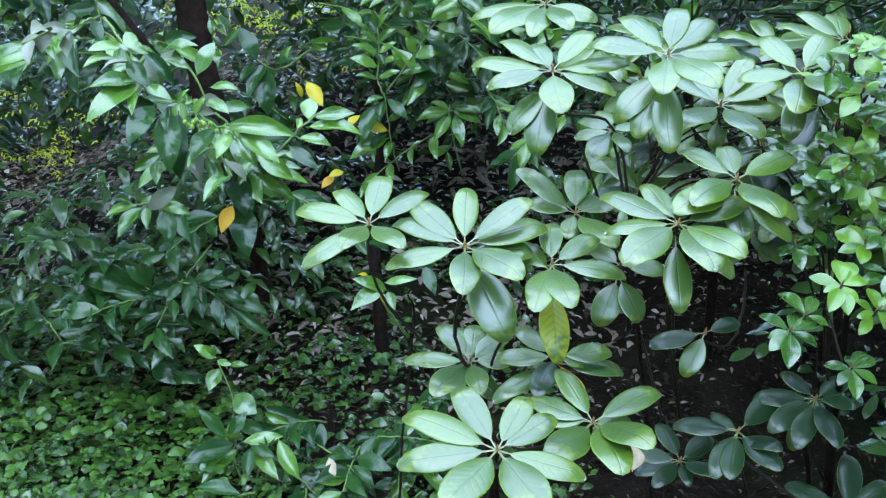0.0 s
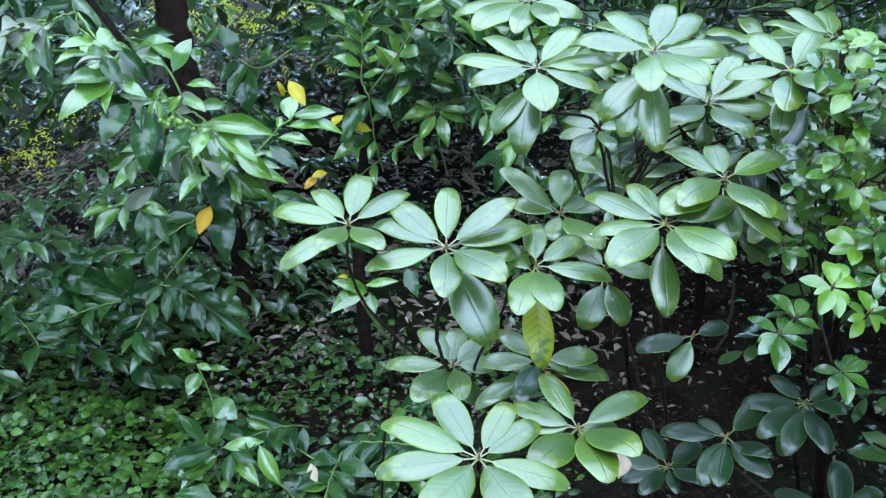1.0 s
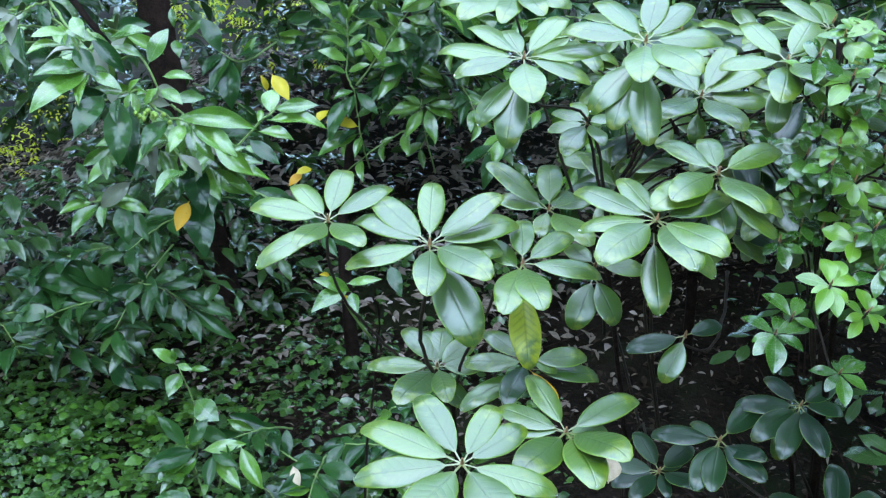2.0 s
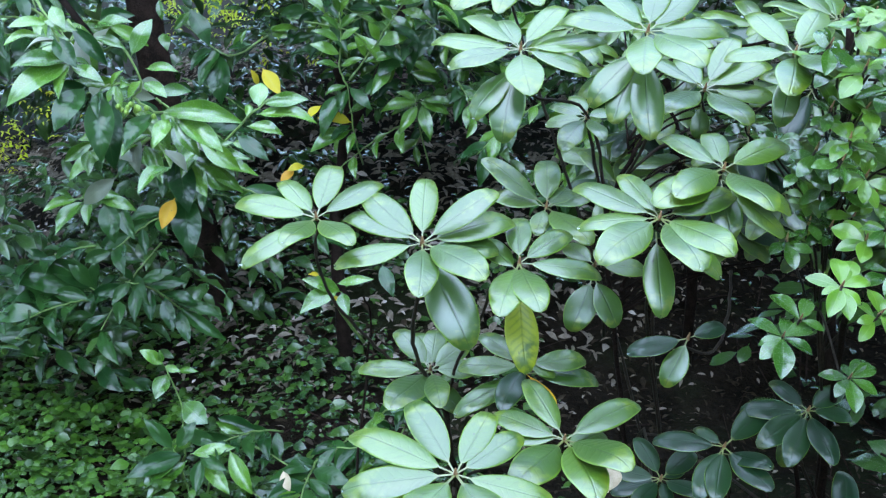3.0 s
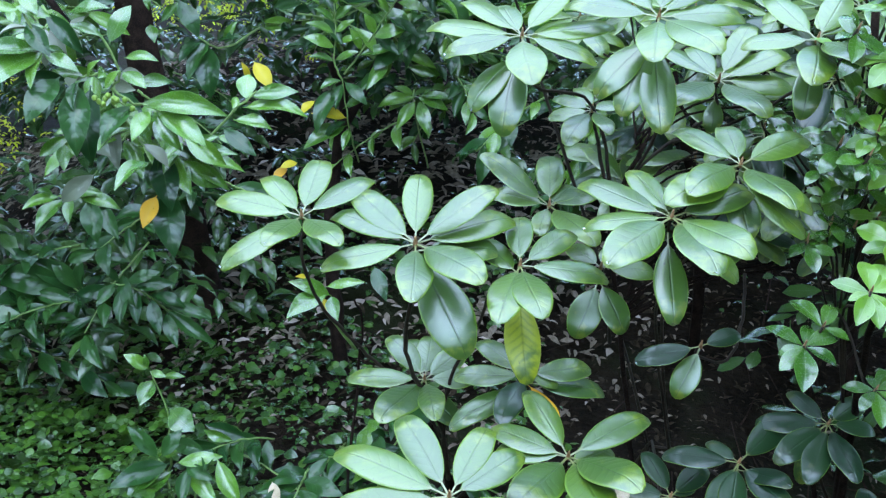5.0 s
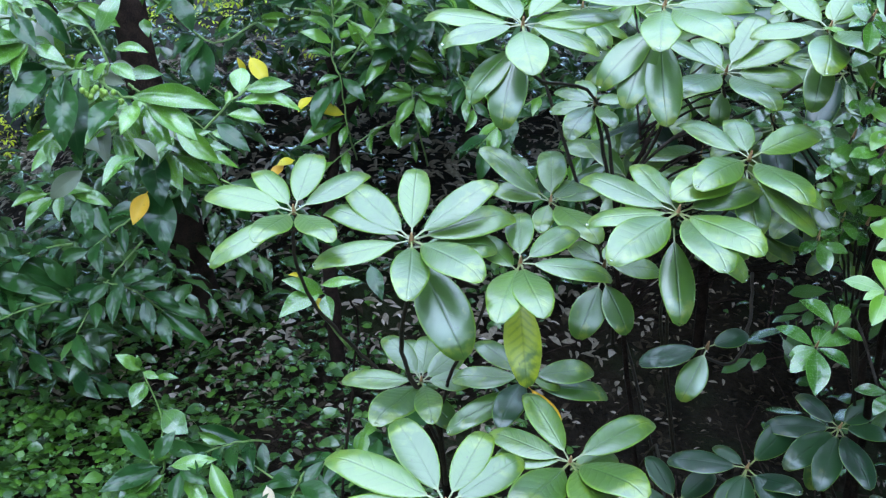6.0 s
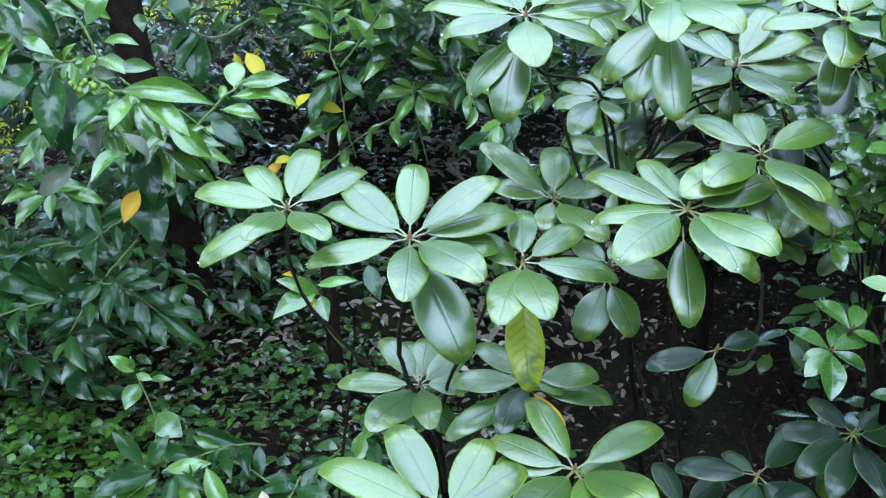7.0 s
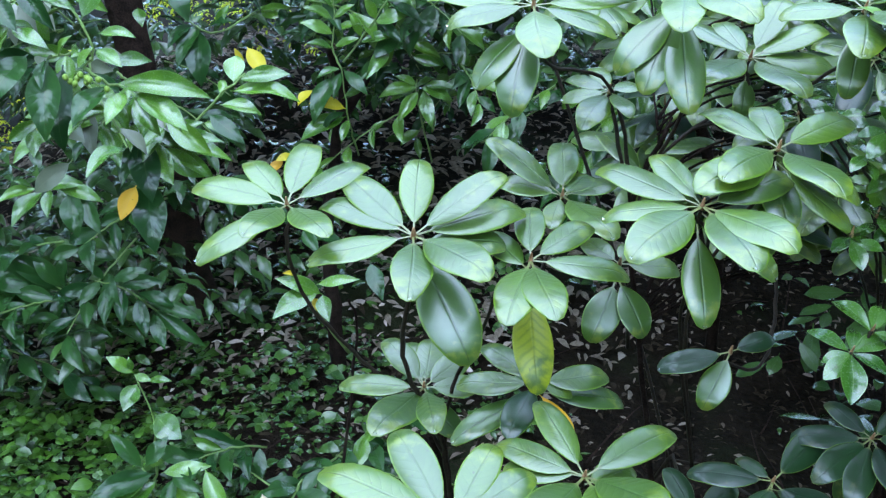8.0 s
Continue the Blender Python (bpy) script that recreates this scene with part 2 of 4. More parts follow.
    return me


LEAVES = {}


def leaf_mesh(kind, variant, upper, under):
    key = (kind, variant, upper.name)
    if key not in LEAVES:
        verts, faces, uvs, slots = leaf_data(kind, variant, 10 if kind == "rhodo" else 4)
        LEAVES[key] = mesh_from("leaf", verts, faces, [upper, under], uvs, slots)
    return LEAVES[key]


def leaf_frame(base, way, up, length, width, roll=0.0):
    x = way.normalized()
    z = (up - up.dot(x) * x)
    z = z.normalized() if z.length > 1e-4 else x.orthogonal().normalized()
    z = Matrix.Rotation(radians(roll), 3, x) @ z
    y = z.cross(x)
    m = Matrix((x * length, y * width, z * length)).transposed().to_4x4()
    m.translation = base
    return m


def smooth_line(points, steps=5):
    """A line through the points, rounded."""
    pts = [Vector(p) for p in points]
    ext = [2 * pts[0] - pts[1], *pts, 2 * pts[-1] - pts[-2]]
    line = []
    for i in range(1, len(ext) - 2):
        a, b, c, d = ext[i - 1:i + 3]
        for k in range(steps):
            s = k / steps
            line.append(0.5 * (2 * b + (c - a) * s + (2 * a - 5 * b + 4 * c - d) * s * s + (3 * b - a - 3 * c + d) * s ** 3))
    return line + [pts[-1]]


def tube(points, r0, r1, sides=7, knots=0.0, seed=0):
    """Vertices and faces of a tapering, slightly knotty rod, closed at both ends."""
    rng = random.Random(seed)
    verts, faces = [], []
    for i, p in enumerate(points):
        d = (points[min(i + 1, len(points) - 1)] - points[max(i - 1, 0)]).normalized()
        a = d.orthogonal().normalized() if abs(d.x) > 0.95 else (Vector((1, 0, 0)) - d.x * d).normalized()
        b = d.cross(a)
        r = r0 + (r1 - r0) * i / (len(points) - 1)
        for k in range(sides):
            w = 2 * math.pi * k / sides
            verts.append(p + (a * math.cos(w) + b * math.sin(w)) * r * (1 + rng.uniform(-knots, knots)))
    for i in range(len(points) - 1):
        for k in range(sides):
            q = (k + 1) % sides
            faces.append((i * sides + k, i * sides + q, (i + 1) * sides + q, (i + 1) * sides + k))
    faces.append(tuple(range(sides))[::-1])
    faces.append(tuple(len(verts) - sides + k for k in range(sides)))
    return verts, faces


WORLD = {}


def part(name, mesh, parent, label="", matrix=None):
    """A mesh under a thing or a part, at a place in the world."""
    ob = new(name, mesh)
    ob.parent = parent
    ob.matrix_parent_inverse = WORLD[parent].inverted()
    WORLD[ob] = matrix.copy() if matrix is not None else Matrix()
    ob.matrix_basis = WORLD[ob]
    if label:
        ob["label"] = label
    return ob


def thing(name, label, category, base, group="", kind=""):
    ob = tagged(new(name), label, category, group, kind)
    ob.location = base
    WORLD[ob] = Matrix.Translation(base)
    return ob


def stem_part(name, parent, points, r0, r1, mat, label="", knots=0.12, sides=7):
    line = smooth_line(points)
    kinks = random.Random(int(abs(points[0][0]) * 9999))
    for i in range(2, len(line) - 2):
        line[i] = line[i] + Vector([kinks.uniform(-0.7, 0.7) * min(r0, 0.005) for _ in range(3)])
    verts, faces = tube(line, r0, r1, sides, knots, seed=int(abs(points[0][0]) * 1000))
    return part(name, mesh_from(name, verts, faces, [mat]), parent, label)


def water_material():
    n = Nodes("water")
    n.bsdf.inputs["Base Color"].default_value = (0.95, 0.98, 1.0, 1.0)
    n.bsdf.inputs["Roughness"].default_value, n.bsdf.inputs["IOR"].default_value = 0.02, 1.33
    n.bsdf.inputs["Transmission Weight"].default_value = 1.0
    return n.mat


def ball_mesh(name, radius, squash, mat):
    bm = bmesh.new()
    bmesh.ops.create_icosphere(bm, subdivisions=2, radius=radius)
    for v in bm.verts:
        v.co.z *= squash
    me = bpy.data.meshes.new(name)
    bm.to_mesh(me)
    bm.free()
    me.materials.append(mat)
    me.polygons.foreach_set("use_smooth", np.full(len(me.polygons), True))
    return me


DROP = ball_mesh("water_drop", 0.0015, 0.8, water_material())


# ---- ground ----
def ground_height(x, y):
    s = min(1.0, max(0.0, (y - 2.7) / 2.9))
    f = min(1.0, max(0.0, (x + 2.3) / 1.3))
    rise = (0.80 * s * s * (3 - 2 * s) * 0.55 + 0.80 * s * 0.45) * (0.25 + 0.75 * f * f * (3 - 2 * f))
    near = max(0.0, 1 - math.hypot(x, y - 3) / 14)
    return rise + near * (0.05 * noise.noise((x * 1.3, y * 1.3, 0.0)) + 0.02 * noise.noise((x * 6, y * 6, 3.0)))


def spread(lo, hi, fine_lo, fine_hi, step):
    inner = list(np.arange(fine_lo, fine_hi, step))
    left, right, gap = [], [], step
    p = fine_lo
    while p > lo:
        gap *= 1.5
        p -= gap
        left.append(max(p, lo))
    p, gap = inner[-1], step
    while p < hi:
        gap *= 1.5
        p += gap
        right.append(min(p, hi))
    return left[::-1] + inner + right


xs, ys = spread(-600, 600, -3.2, 3.4, 0.07), spread(-600, 600, 1.0, 8.0, 0.07)
verts = [(x, y, ground_height(x, y)) for y in ys for x in xs]
faces = [(j * len(xs) + i, j * len(xs) + i + 1, (j + 1) * len(xs) + i + 1, (j + 1) * len(xs) + i) for j in range(len(ys) - 1) for i in range(len(xs) - 1)]
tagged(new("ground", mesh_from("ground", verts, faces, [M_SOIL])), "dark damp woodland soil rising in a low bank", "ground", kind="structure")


# ---- the large-leaved rhododendron ----
RHODO_MATS = [M_RHODO, M_RHODO, M_RHODO_SHADED, M_RHODO_YELLOW, M_YELLOW, M_ORANGE, M_RHODO_HANGING]
RHODO_NOTE = ["", "", "dark bluish-green leaf with shade put into its colour", "yellowing drooping leaf with green veins", "yellow leaf", "orange leaf", "hanging dull green leaf with a yellowish tip"]
TRUNK_A = [(0.10, 1.88, 0.45), (0.12, 1.98, 0.05)]
TRUNK_B = [(0.46, 2.0, 0.50), (0.46, 2.06, 0.05)]
pick = random.Random(5)


def rosette(shrub, centre, tilt, side, path, leaves, kind="rhodo", mats=RHODO_MATS, radius=0.0021, bark=M_STEM, wet=True):
    """A shoot: its stem, a bud and a whorl of leaves. Leaves: angle round the shoot, rise above its plane, length, width ratio, roll, place down the stem, look."""
    c = Vector(centre)
    n = Vector((math.sin(radians(side)) * math.cos(radians(tilt)), -math.cos(radians(tilt)) * math.cos(radians(side)), math.sin(radians(tilt)))).normalized()
    e1 = (Vector((1, 0, 0)) - n.x * n).normalized()
    e2 = n.cross(e1)
    pts = [c + n * 0.004, c - n * 0.03, c - n * 0.06] if path is TRUNK_A or path is TRUNK_B else [c + n * 0.004, c - n * 0.025]
    shoot = stem_part("shoot", shrub, pts + [Vector(p) for p in path], radius, radius * 1.5, bark, "", 0.2)
    bud = tube(smooth_line([c - n * 0.004, c + n * 0.005, c + n * 0.014], 3), radius * 1.7, radius * 0.5, 7)
    part("bud", mesh_from("bud", *bud, [M_BUD]), shoot)
    for az, el, length, ratio, roll, down, look_no in leaves:
        d = (e1 * math.cos(radians(az)) + e2 * math.sin(radians(az))) * math.cos(radians(el)) + n * math.sin(radians(el))
        mat = mats[look_no]
        me = leaf_mesh(kind, pick.randrange(7), mat, M_UNDER)
        m = leaf_frame(c - n * down, d, n, length, ratio * length, roll + pick.uniform(-7, 7))
        part("leaf", me, shoot, RHODO_NOTE[look_no] if kind == "rhodo" else "", m)
        if wet and az < -10 and pick.random() < 0.6:
            tip = m @ Vector((0.985, pick.uniform(-0.06, 0.06), -0.05))
            part("water_drop", DROP, shoot, "", Matrix.Translation(tip) @ m.to_quaternion().to_matrix().to_4x4() @ Matrix.Diagonal((1.0, 1.9, 1.0, 1.0)))
    return shoot


bush = thing("rhododendron_bush", "rhododendron with whorls of long wet green leaves on dark stems", "shrub", (0.3, 2.0, 0.0))
for line, r0, r1 in (([(0.12, 1.98, -0.05), (0.12, 1.93, 0.25), (0.09, 1.86, 0.50), (0.06, 1.80, 0.64)], 0.012, 0.006),
                     ([(0.46, 2.06, -0.05), (0.45, 2.02, 0.35), (0.40, 2.0, 0.70), (0.37, 2.0, 0.92), (0.42, 2.0, 1.06)], 0.006, 0.004),
                     ([(0.80, 2.0, -0.05), (0.76, 1.92, 0.35), (0.70, 1.85, 0.55)], 0.007, 0.004)):
    stem_part("branch", bush, line, r0, r1, M_BARK)
rosette(bush, (-0.126, 1.713, 1.004), 58, 0, [(-0.13, 1.73, 0.94), (-0.11, 1.76, 0.86), (-0.06, 1.80, 0.78), (-0.01, 1.82, 0.72), (0.04, 1.80, 0.68), (0.08, 1.80, 0.61)], [
    (159, -5, 0.143, 0.32, 0, 0.0, 0), (122, -6, 0.125, 0.32, 0, 0.0, 0), (82, -5, 0.145, 0.32, 0, 0.0, 0),
    (45, -5, 0.14, 0.32, 0, 0.0, 0), (-150, -13, 0.136, 0.32, 0, 0.0, 0), (-110, 29, 0.118, 0.37, 0, 0, 0),
    (-56, 24, 0.118, 0.37, 0, 0, 0),
])
rosette(bush, (0.036, 1.660, 0.979), 58, 0, [(0.03, 1.68, 0.90), (0.02, 1.72, 0.81), (0.04, 1.75, 0.73), (0.08, 1.79, 0.63), (0.09, 1.82, 0.53)], [
    (127, -4, 0.155, 0.32, 0, 0.0, 0), (146, -8, 0.152, 0.27, 0, 0.0, 0), (-168, -5, 0.136, 0.32, 0, 0.0, 0),
    (-92, 15, 0.125, 0.41, 0, 0, 0), (87, 4, 0.14, 0.32, 0, 0.0, 0), (31, 20, 0.14, 0.32, 0, 0.0, 0),
    (25, -4, 0.16, 0.33, 0, 0.0, 0), (-49, 20, 0.140, 0.43, 0, 0, 0), (-62, -22, 0.163, 0.44, 14, 0.02, 6),
    (8, -6, 0.121, 0.4, 0, 0.015, 6),
], radius=0.0027)
rosette(bush, (0.182, 1.660, 0.948), 58, 0, [(0.15, 1.70, 0.91), (0.13, 1.74, 0.83), (0.09, 1.77, 0.73), (0.08, 1.79, 0.63), (0.09, 1.82, 0.53)], [
    (86, -6, 0.116, 0.35, 0, 0.0, 0), (43, -6, 0.122, 0.33, 0, 0.0, 0), (-5, -5, 0.128, 0.32, 0, 0.0, 0),
    (-107, 17, 0.132, 0.41, 0, 0, 0), (-81, 20, 0.128, 0.41, 0, 0, 0), (-87, -17, 0.150, 0.34, 0, 0.035, 3),
    (123, -6, 0.098, 0.42, 0, 0.02, 6),
])
rosette(bush, (0.379, 1.618, 1.029), 58, 0, [(0.40, 1.65, 0.98), (0.40, 1.75, 0.87), (0.43, 1.85, 0.74), (0.49, 1.95, 0.50)], [
    (143, -5, 0.145, 0.32, 0, 0.0, 0), (111, -6, 0.117, 0.35, 0, 0.0, 0), (-179, -6, 0.119, 0.34, 0, 0.0, 0),
    (-136, 9, 0.140, 0.43, 0, 0, 0), (-77, 19, 0.140, 0.43, 0, 0, 0), (-55, 22, 0.140, 0.43, 0, 0, 0),
    (29, -5, 0.151, 0.32, 0, 0.0, 0), (-41, -15, 0.119, 0.34, 0, 0.01, 0), (-91, -19, 0.131, 0.36, 0, 0.03, 6),
])
rosette(bush, (0.487, 1.687, 1.087), 58, 0, [(0.50, 1.72, 1.04), (0.47, 1.80, 0.95), (0.44, 1.88, 0.79), (0.49, 1.95, 0.50)], [
    (129, -6, 0.123, 0.33, 0, 0.0, 0), (91, -7, 0.105, 0.39, 0, 0.0, 0), (33, -5, 0.148, 0.32, 0, 0.0, 0),
    (-137, 16, 0.128, 0.41, 0, 0, 0), (-146, 9, 0.140, 0.43, 0, 0.01, 0), (-74, 22, 0.140, 0.43, 0, 0, 0),
    (-24, -14, 0.121, 0.34, 0, 0.01, 0), (-36, -23, 0.13, 0.32, 0, 0.02, 0), (-85, -22, 0.096, 0.49, 0, 0.02, 6),
])
rosette(bush, (0.191, 1.826, 1.250), 58, 0, [(0.20, 1.86, 1.20), (0.23, 1.92, 1.16), (0.31, 1.98, 1.14), (0.35, 2.00, 1.07), (0.37, 2.00, 0.94)], [
    (161, -5, 0.15, 0.32, 0, 0.0, 0), (125, -5, 0.147, 0.32, 0, 0.0, 0), (105, -6, 0.106, 0.39, 0, 0.0, 0),
    (55, 4, 0.14, 0.32, 0, 0.0, 0), (18, -4, 0.153, 0.32, 0, 0.0, 0), (-20, -6, 0.118, 0.35, 0, 0.0, 0),
    (-87, 6, 0.118, 0.50, 0, 0, 0), (-169, -6, 0.119, 0.34, 0, 0.0, 0), (-136, -23, 0.117, 0.42, 0, 0.03, 6),
    (-105, -29, 0.136, 0.42, 0, 0.025, 6),
])
rosette(bush, (0.201, 2.080, 1.352), 58, 0, TRUNK_B, [
    (-174, -5, 0.148, 0.32, 0, 0.0, 0), (-135, 9, 0.157, 0.43, 0, 0, 0), (-106, 11, 0.132, 0.36, 0, 0, 0),
    (-16, -7, 0.106, 0.44, 0, 0.0, 0), (-75, 17, 0.132, 0.36, 0, 0, 0), (130, -7, 0.111, 0.42, 0, 0.0, 0),
    (49, -6, 0.139, 0.33, 0, 0.0, 0), (83, -5, 0.168, 0.32, 0, 0.0, 0),
])
rosette(bush, (0.385, 1.800, 1.280), 58, 0, [(0.39, 1.84, 1.20), (0.43, 1.95, 1.10), (0.40, 2.00, 1.00)], [
    (157, -5, 0.143, 0.32, 0, 0.0, 0), (114, -4, 0.154, 0.32, 0, 0.0, 0), (73, 5, 0.14, 0.32, 0, 0.0, 0),
    (48, 3, 0.14, 0.32, 0, 0.0, 0), (11, -5, 0.142, 0.32, 0, 0.0, 0), (-64, 17, 0.140, 0.43, 0, 0, 0),
    (-103, 9, 0.118, 0.48, 0, 0, 0), (-140, -24, 0.128, 0.38, 0, 0.03, 6), (-118, -30, 0.134, 0.38, 0, 0.03, 6),
    (-89, -29, 0.152, 0.36, 0, 0.03, 6),
])
rosette(bush, (0.516, 1.929, 1.175), 58, 0, [(0.52, 1.95, 1.12), (0.46, 2.00, 1.06), (0.40, 2.00, 1.00), (0.38, 2.00, 0.92)], [
    (126, -5, 0.133, 0.32, 0, 0.0, 0), (102, -6, 0.118, 0.35, 0, 0.0, 0), (58, 13, 0.14, 0.32, 0, 0.0, 0),
    (25, 7, 0.14, 0.32, 0, 0.0, 0), (-2, -5, 0.131, 0.32, 0, 0.0, 0), (-72, 18, 0.140, 0.43, 0, 0, 0),
    (-137, 15, 0.133, 0.41, 0, 0, 0), (-96, -49, 0.062, 0.54, 0, 0.03, 6),
])
rosette(bush, (0.603, 1.759, 1.252), 58, 0, [(0.61, 1.79, 1.20), (0.59, 1.86, 1.15), (0.54, 1.95, 1.10), (0.46, 2.00, 1.06)], [
    (106, -5, 0.141, 0.32, 0, 0.0, 0), (58, 1, 0.14, 0.32, 0, 0.0, 0), (176, -7, 0.105, 0.39, 0, 0.0, 0),
    (-109, 9, 0.118, 0.47, 0, 0, 0), (-78, 26, 0.127, 0.41, 0, 0, 0), (48, -5, 0.13, 0.32, 0, 0.0, 0),
    (-104, -35, 0.100, 0.42, 0, 0.02, 6),
])
rosette(bush, (0.238, 1.510, 0.731), 58, 0, TRUNK_A, [
    (112, -5, 0.126, 0.32, 0, 0.0, 0), (151, -6, 0.116, 0.35, 0, 0.0, 0), (32, -5, 0.144, 0.32, 0, 0.0, 0),
    (-52, 38, 0.140, 0.43, 0, 0, 0), (-78, 28, 0.140, 0.43, 0, 0, 0), (-129, 24, 0.140, 0.43, 0, 0, 0),
    (165, -12, 0.099, 0.42, 0, 0.0, 0), (32, -19, 0.09, 0.47, 0, 0.02, 0),
])
rosette(bush, (0.077, 1.341, 0.768), 58, 0, TRUNK_A, [
    (152, -4, 0.156, 0.32, 0, 0.0, 0), (116, -5, 0.138, 0.32, 0, 0.0, 0), (64, -6, 0.119, 0.34, 0, 0.0, 0),
    (37, -6, 0.115, 0.36, 0, 0.0, 0), (-175, -5, 0.146, 0.32, 0, 0.0, 0), (-15, -5, 0.132, 0.32, 0, 0.0, 0),
    (-125, 19, 0.140, 0.43, 0, 0, 0), (-64, 20, 0.140, 0.43, 0, 0, 0),
])
rosette(bush, (0.050, 1.775, 0.727), 58, 0, [(0.06, 1.78, 0.68), (0.08, 1.79, 0.63), (0.09, 1.82, 0.53)], [
    (172, -6, 0.125, 0.32, 0, 0.0, 0), (-121, 27, 0.140, 0.43, 0, 0, 0), (121, -6, 0.117, 0.35, 0, 0.0, 0),
    (83, -7, 0.104, 0.4, 0, 0.0, 0), (106, -7, 0.097, 0.43, 0, 0.0, 0), (47, -7, 0.097, 0.43, 0, 0.0, 0),
    (10, -8, 0.084, 0.5, 0, 0.0, 0), (-82, 29, 0.118, 0.36, 0, 0, 0), (-43, -22, 0.078, 0.54, 0, 0.02, 6),
])
rosette(bush, (0.201, 1.700, 0.766), 58, 0, TRUNK_A, [
    (175, -6, 0.11, 0.37, 0, 0.0, 0), (133, -6, 0.106, 0.39, 0, 0.0, 0), (14, -7, 0.106, 0.39, 0, 0.0, 0),
    (-10, -14, 0.051, 0.54, 0, 0.0, 0), (-147, -0, 0.137, 0.29, 0, 0.02, 6), (-115, 15, 0.111, 0.4, 0, 0, 2),
    (-52, 0, 0.075, 0.22, 0, 0.02, 5), (3, -13, 0.131, 0.32, 0, 0.02, 6),
])
# these low whorls take the darkened leaf in place of shade
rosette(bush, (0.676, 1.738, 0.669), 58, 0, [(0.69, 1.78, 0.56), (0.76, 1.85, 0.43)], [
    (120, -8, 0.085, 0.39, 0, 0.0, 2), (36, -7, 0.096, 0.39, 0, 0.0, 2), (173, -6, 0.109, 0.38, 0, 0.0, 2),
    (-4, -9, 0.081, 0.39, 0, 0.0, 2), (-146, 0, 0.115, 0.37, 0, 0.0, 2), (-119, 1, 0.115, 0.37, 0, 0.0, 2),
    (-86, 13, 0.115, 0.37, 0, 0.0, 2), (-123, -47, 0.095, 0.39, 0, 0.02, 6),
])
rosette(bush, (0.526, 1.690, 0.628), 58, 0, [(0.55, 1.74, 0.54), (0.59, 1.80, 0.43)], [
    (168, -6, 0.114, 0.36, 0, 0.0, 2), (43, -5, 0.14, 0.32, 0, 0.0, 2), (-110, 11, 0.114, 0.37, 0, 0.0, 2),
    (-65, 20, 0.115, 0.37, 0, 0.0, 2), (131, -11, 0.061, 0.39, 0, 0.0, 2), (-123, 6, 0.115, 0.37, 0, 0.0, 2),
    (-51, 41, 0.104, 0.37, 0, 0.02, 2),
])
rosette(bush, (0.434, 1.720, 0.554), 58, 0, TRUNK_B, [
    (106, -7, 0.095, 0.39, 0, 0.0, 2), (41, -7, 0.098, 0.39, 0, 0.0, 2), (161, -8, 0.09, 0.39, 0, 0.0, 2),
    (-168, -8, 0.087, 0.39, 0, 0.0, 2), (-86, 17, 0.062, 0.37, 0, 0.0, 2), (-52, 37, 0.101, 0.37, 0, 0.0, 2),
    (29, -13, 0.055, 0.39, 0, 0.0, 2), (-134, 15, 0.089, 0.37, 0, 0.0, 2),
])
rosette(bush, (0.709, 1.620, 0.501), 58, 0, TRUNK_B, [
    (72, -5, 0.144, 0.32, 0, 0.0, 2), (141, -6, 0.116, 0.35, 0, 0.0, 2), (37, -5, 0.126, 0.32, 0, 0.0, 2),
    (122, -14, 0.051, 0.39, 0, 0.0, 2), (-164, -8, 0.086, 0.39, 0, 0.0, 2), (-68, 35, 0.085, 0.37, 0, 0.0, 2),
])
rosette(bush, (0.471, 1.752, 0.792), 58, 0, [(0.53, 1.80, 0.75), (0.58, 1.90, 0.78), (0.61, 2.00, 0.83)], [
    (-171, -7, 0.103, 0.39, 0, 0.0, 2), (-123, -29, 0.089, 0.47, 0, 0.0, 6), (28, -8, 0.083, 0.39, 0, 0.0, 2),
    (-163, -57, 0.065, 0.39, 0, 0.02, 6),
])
rosette(bush, (0.250, 1.900, 0.976), 62, 0, TRUNK_A, [
    (146, 23, 0.14, 0.32, 0, 0.0, 0), (85, -4, 0.155, 0.32, 0, 0.0, 0), (152, -7, 0.106, 0.39, 0, 0.0, 0),
    (30, -7, 0.102, 0.41, 0, 0.0, 0), (-65, 16, 0.140, 0.43, 0, 0, 0), (-109, -4, 0.066, 0.52, 0, 0.0, 0),
    (55, -8, 0.085, 0.5, 0, 0.0, 0),
])
rosette(bush, (0.328, 1.840, 0.891), 58, 0, [(0.35, 1.87, 0.83), (0.37, 1.95, 0.72)], [
    (-118, -32, 0.102, 0.52, 0, 0.03, 6), (-65, -24, 0.095, 0.52, 0, 0.03, 6), (62, -12, 0.057, 0.54, 0, 0.0, 0),
    (-1, -7, 0.092, 0.45, 0, 0.0, 0), (126, -9, 0.077, 0.54, 0, 0.0, 0), (46, -7, 0.106, 0.39, 0, 0.0, 0),
])
rosette(bush, (0.328, 2.000, 1.116), 58, 0, [(0.33, 2.00, 1.10), (0.36, 2.00, 0.98)], [
    (143, -7, 0.077, 0.42, 0, 0.0, 0), (-174, -7, 0.074, 0.44, 0, 0.0, 0), (-119, 8, 0.109, 0.43, 0, 0, 0),
    (29, -9, 0.060, 0.54, 0, 0.0, 0), (101, -7, 0.080, 0.41, 0, 0.0, 0), (-79, 19, 0.092, 0.36, 0, 0, 0),
])

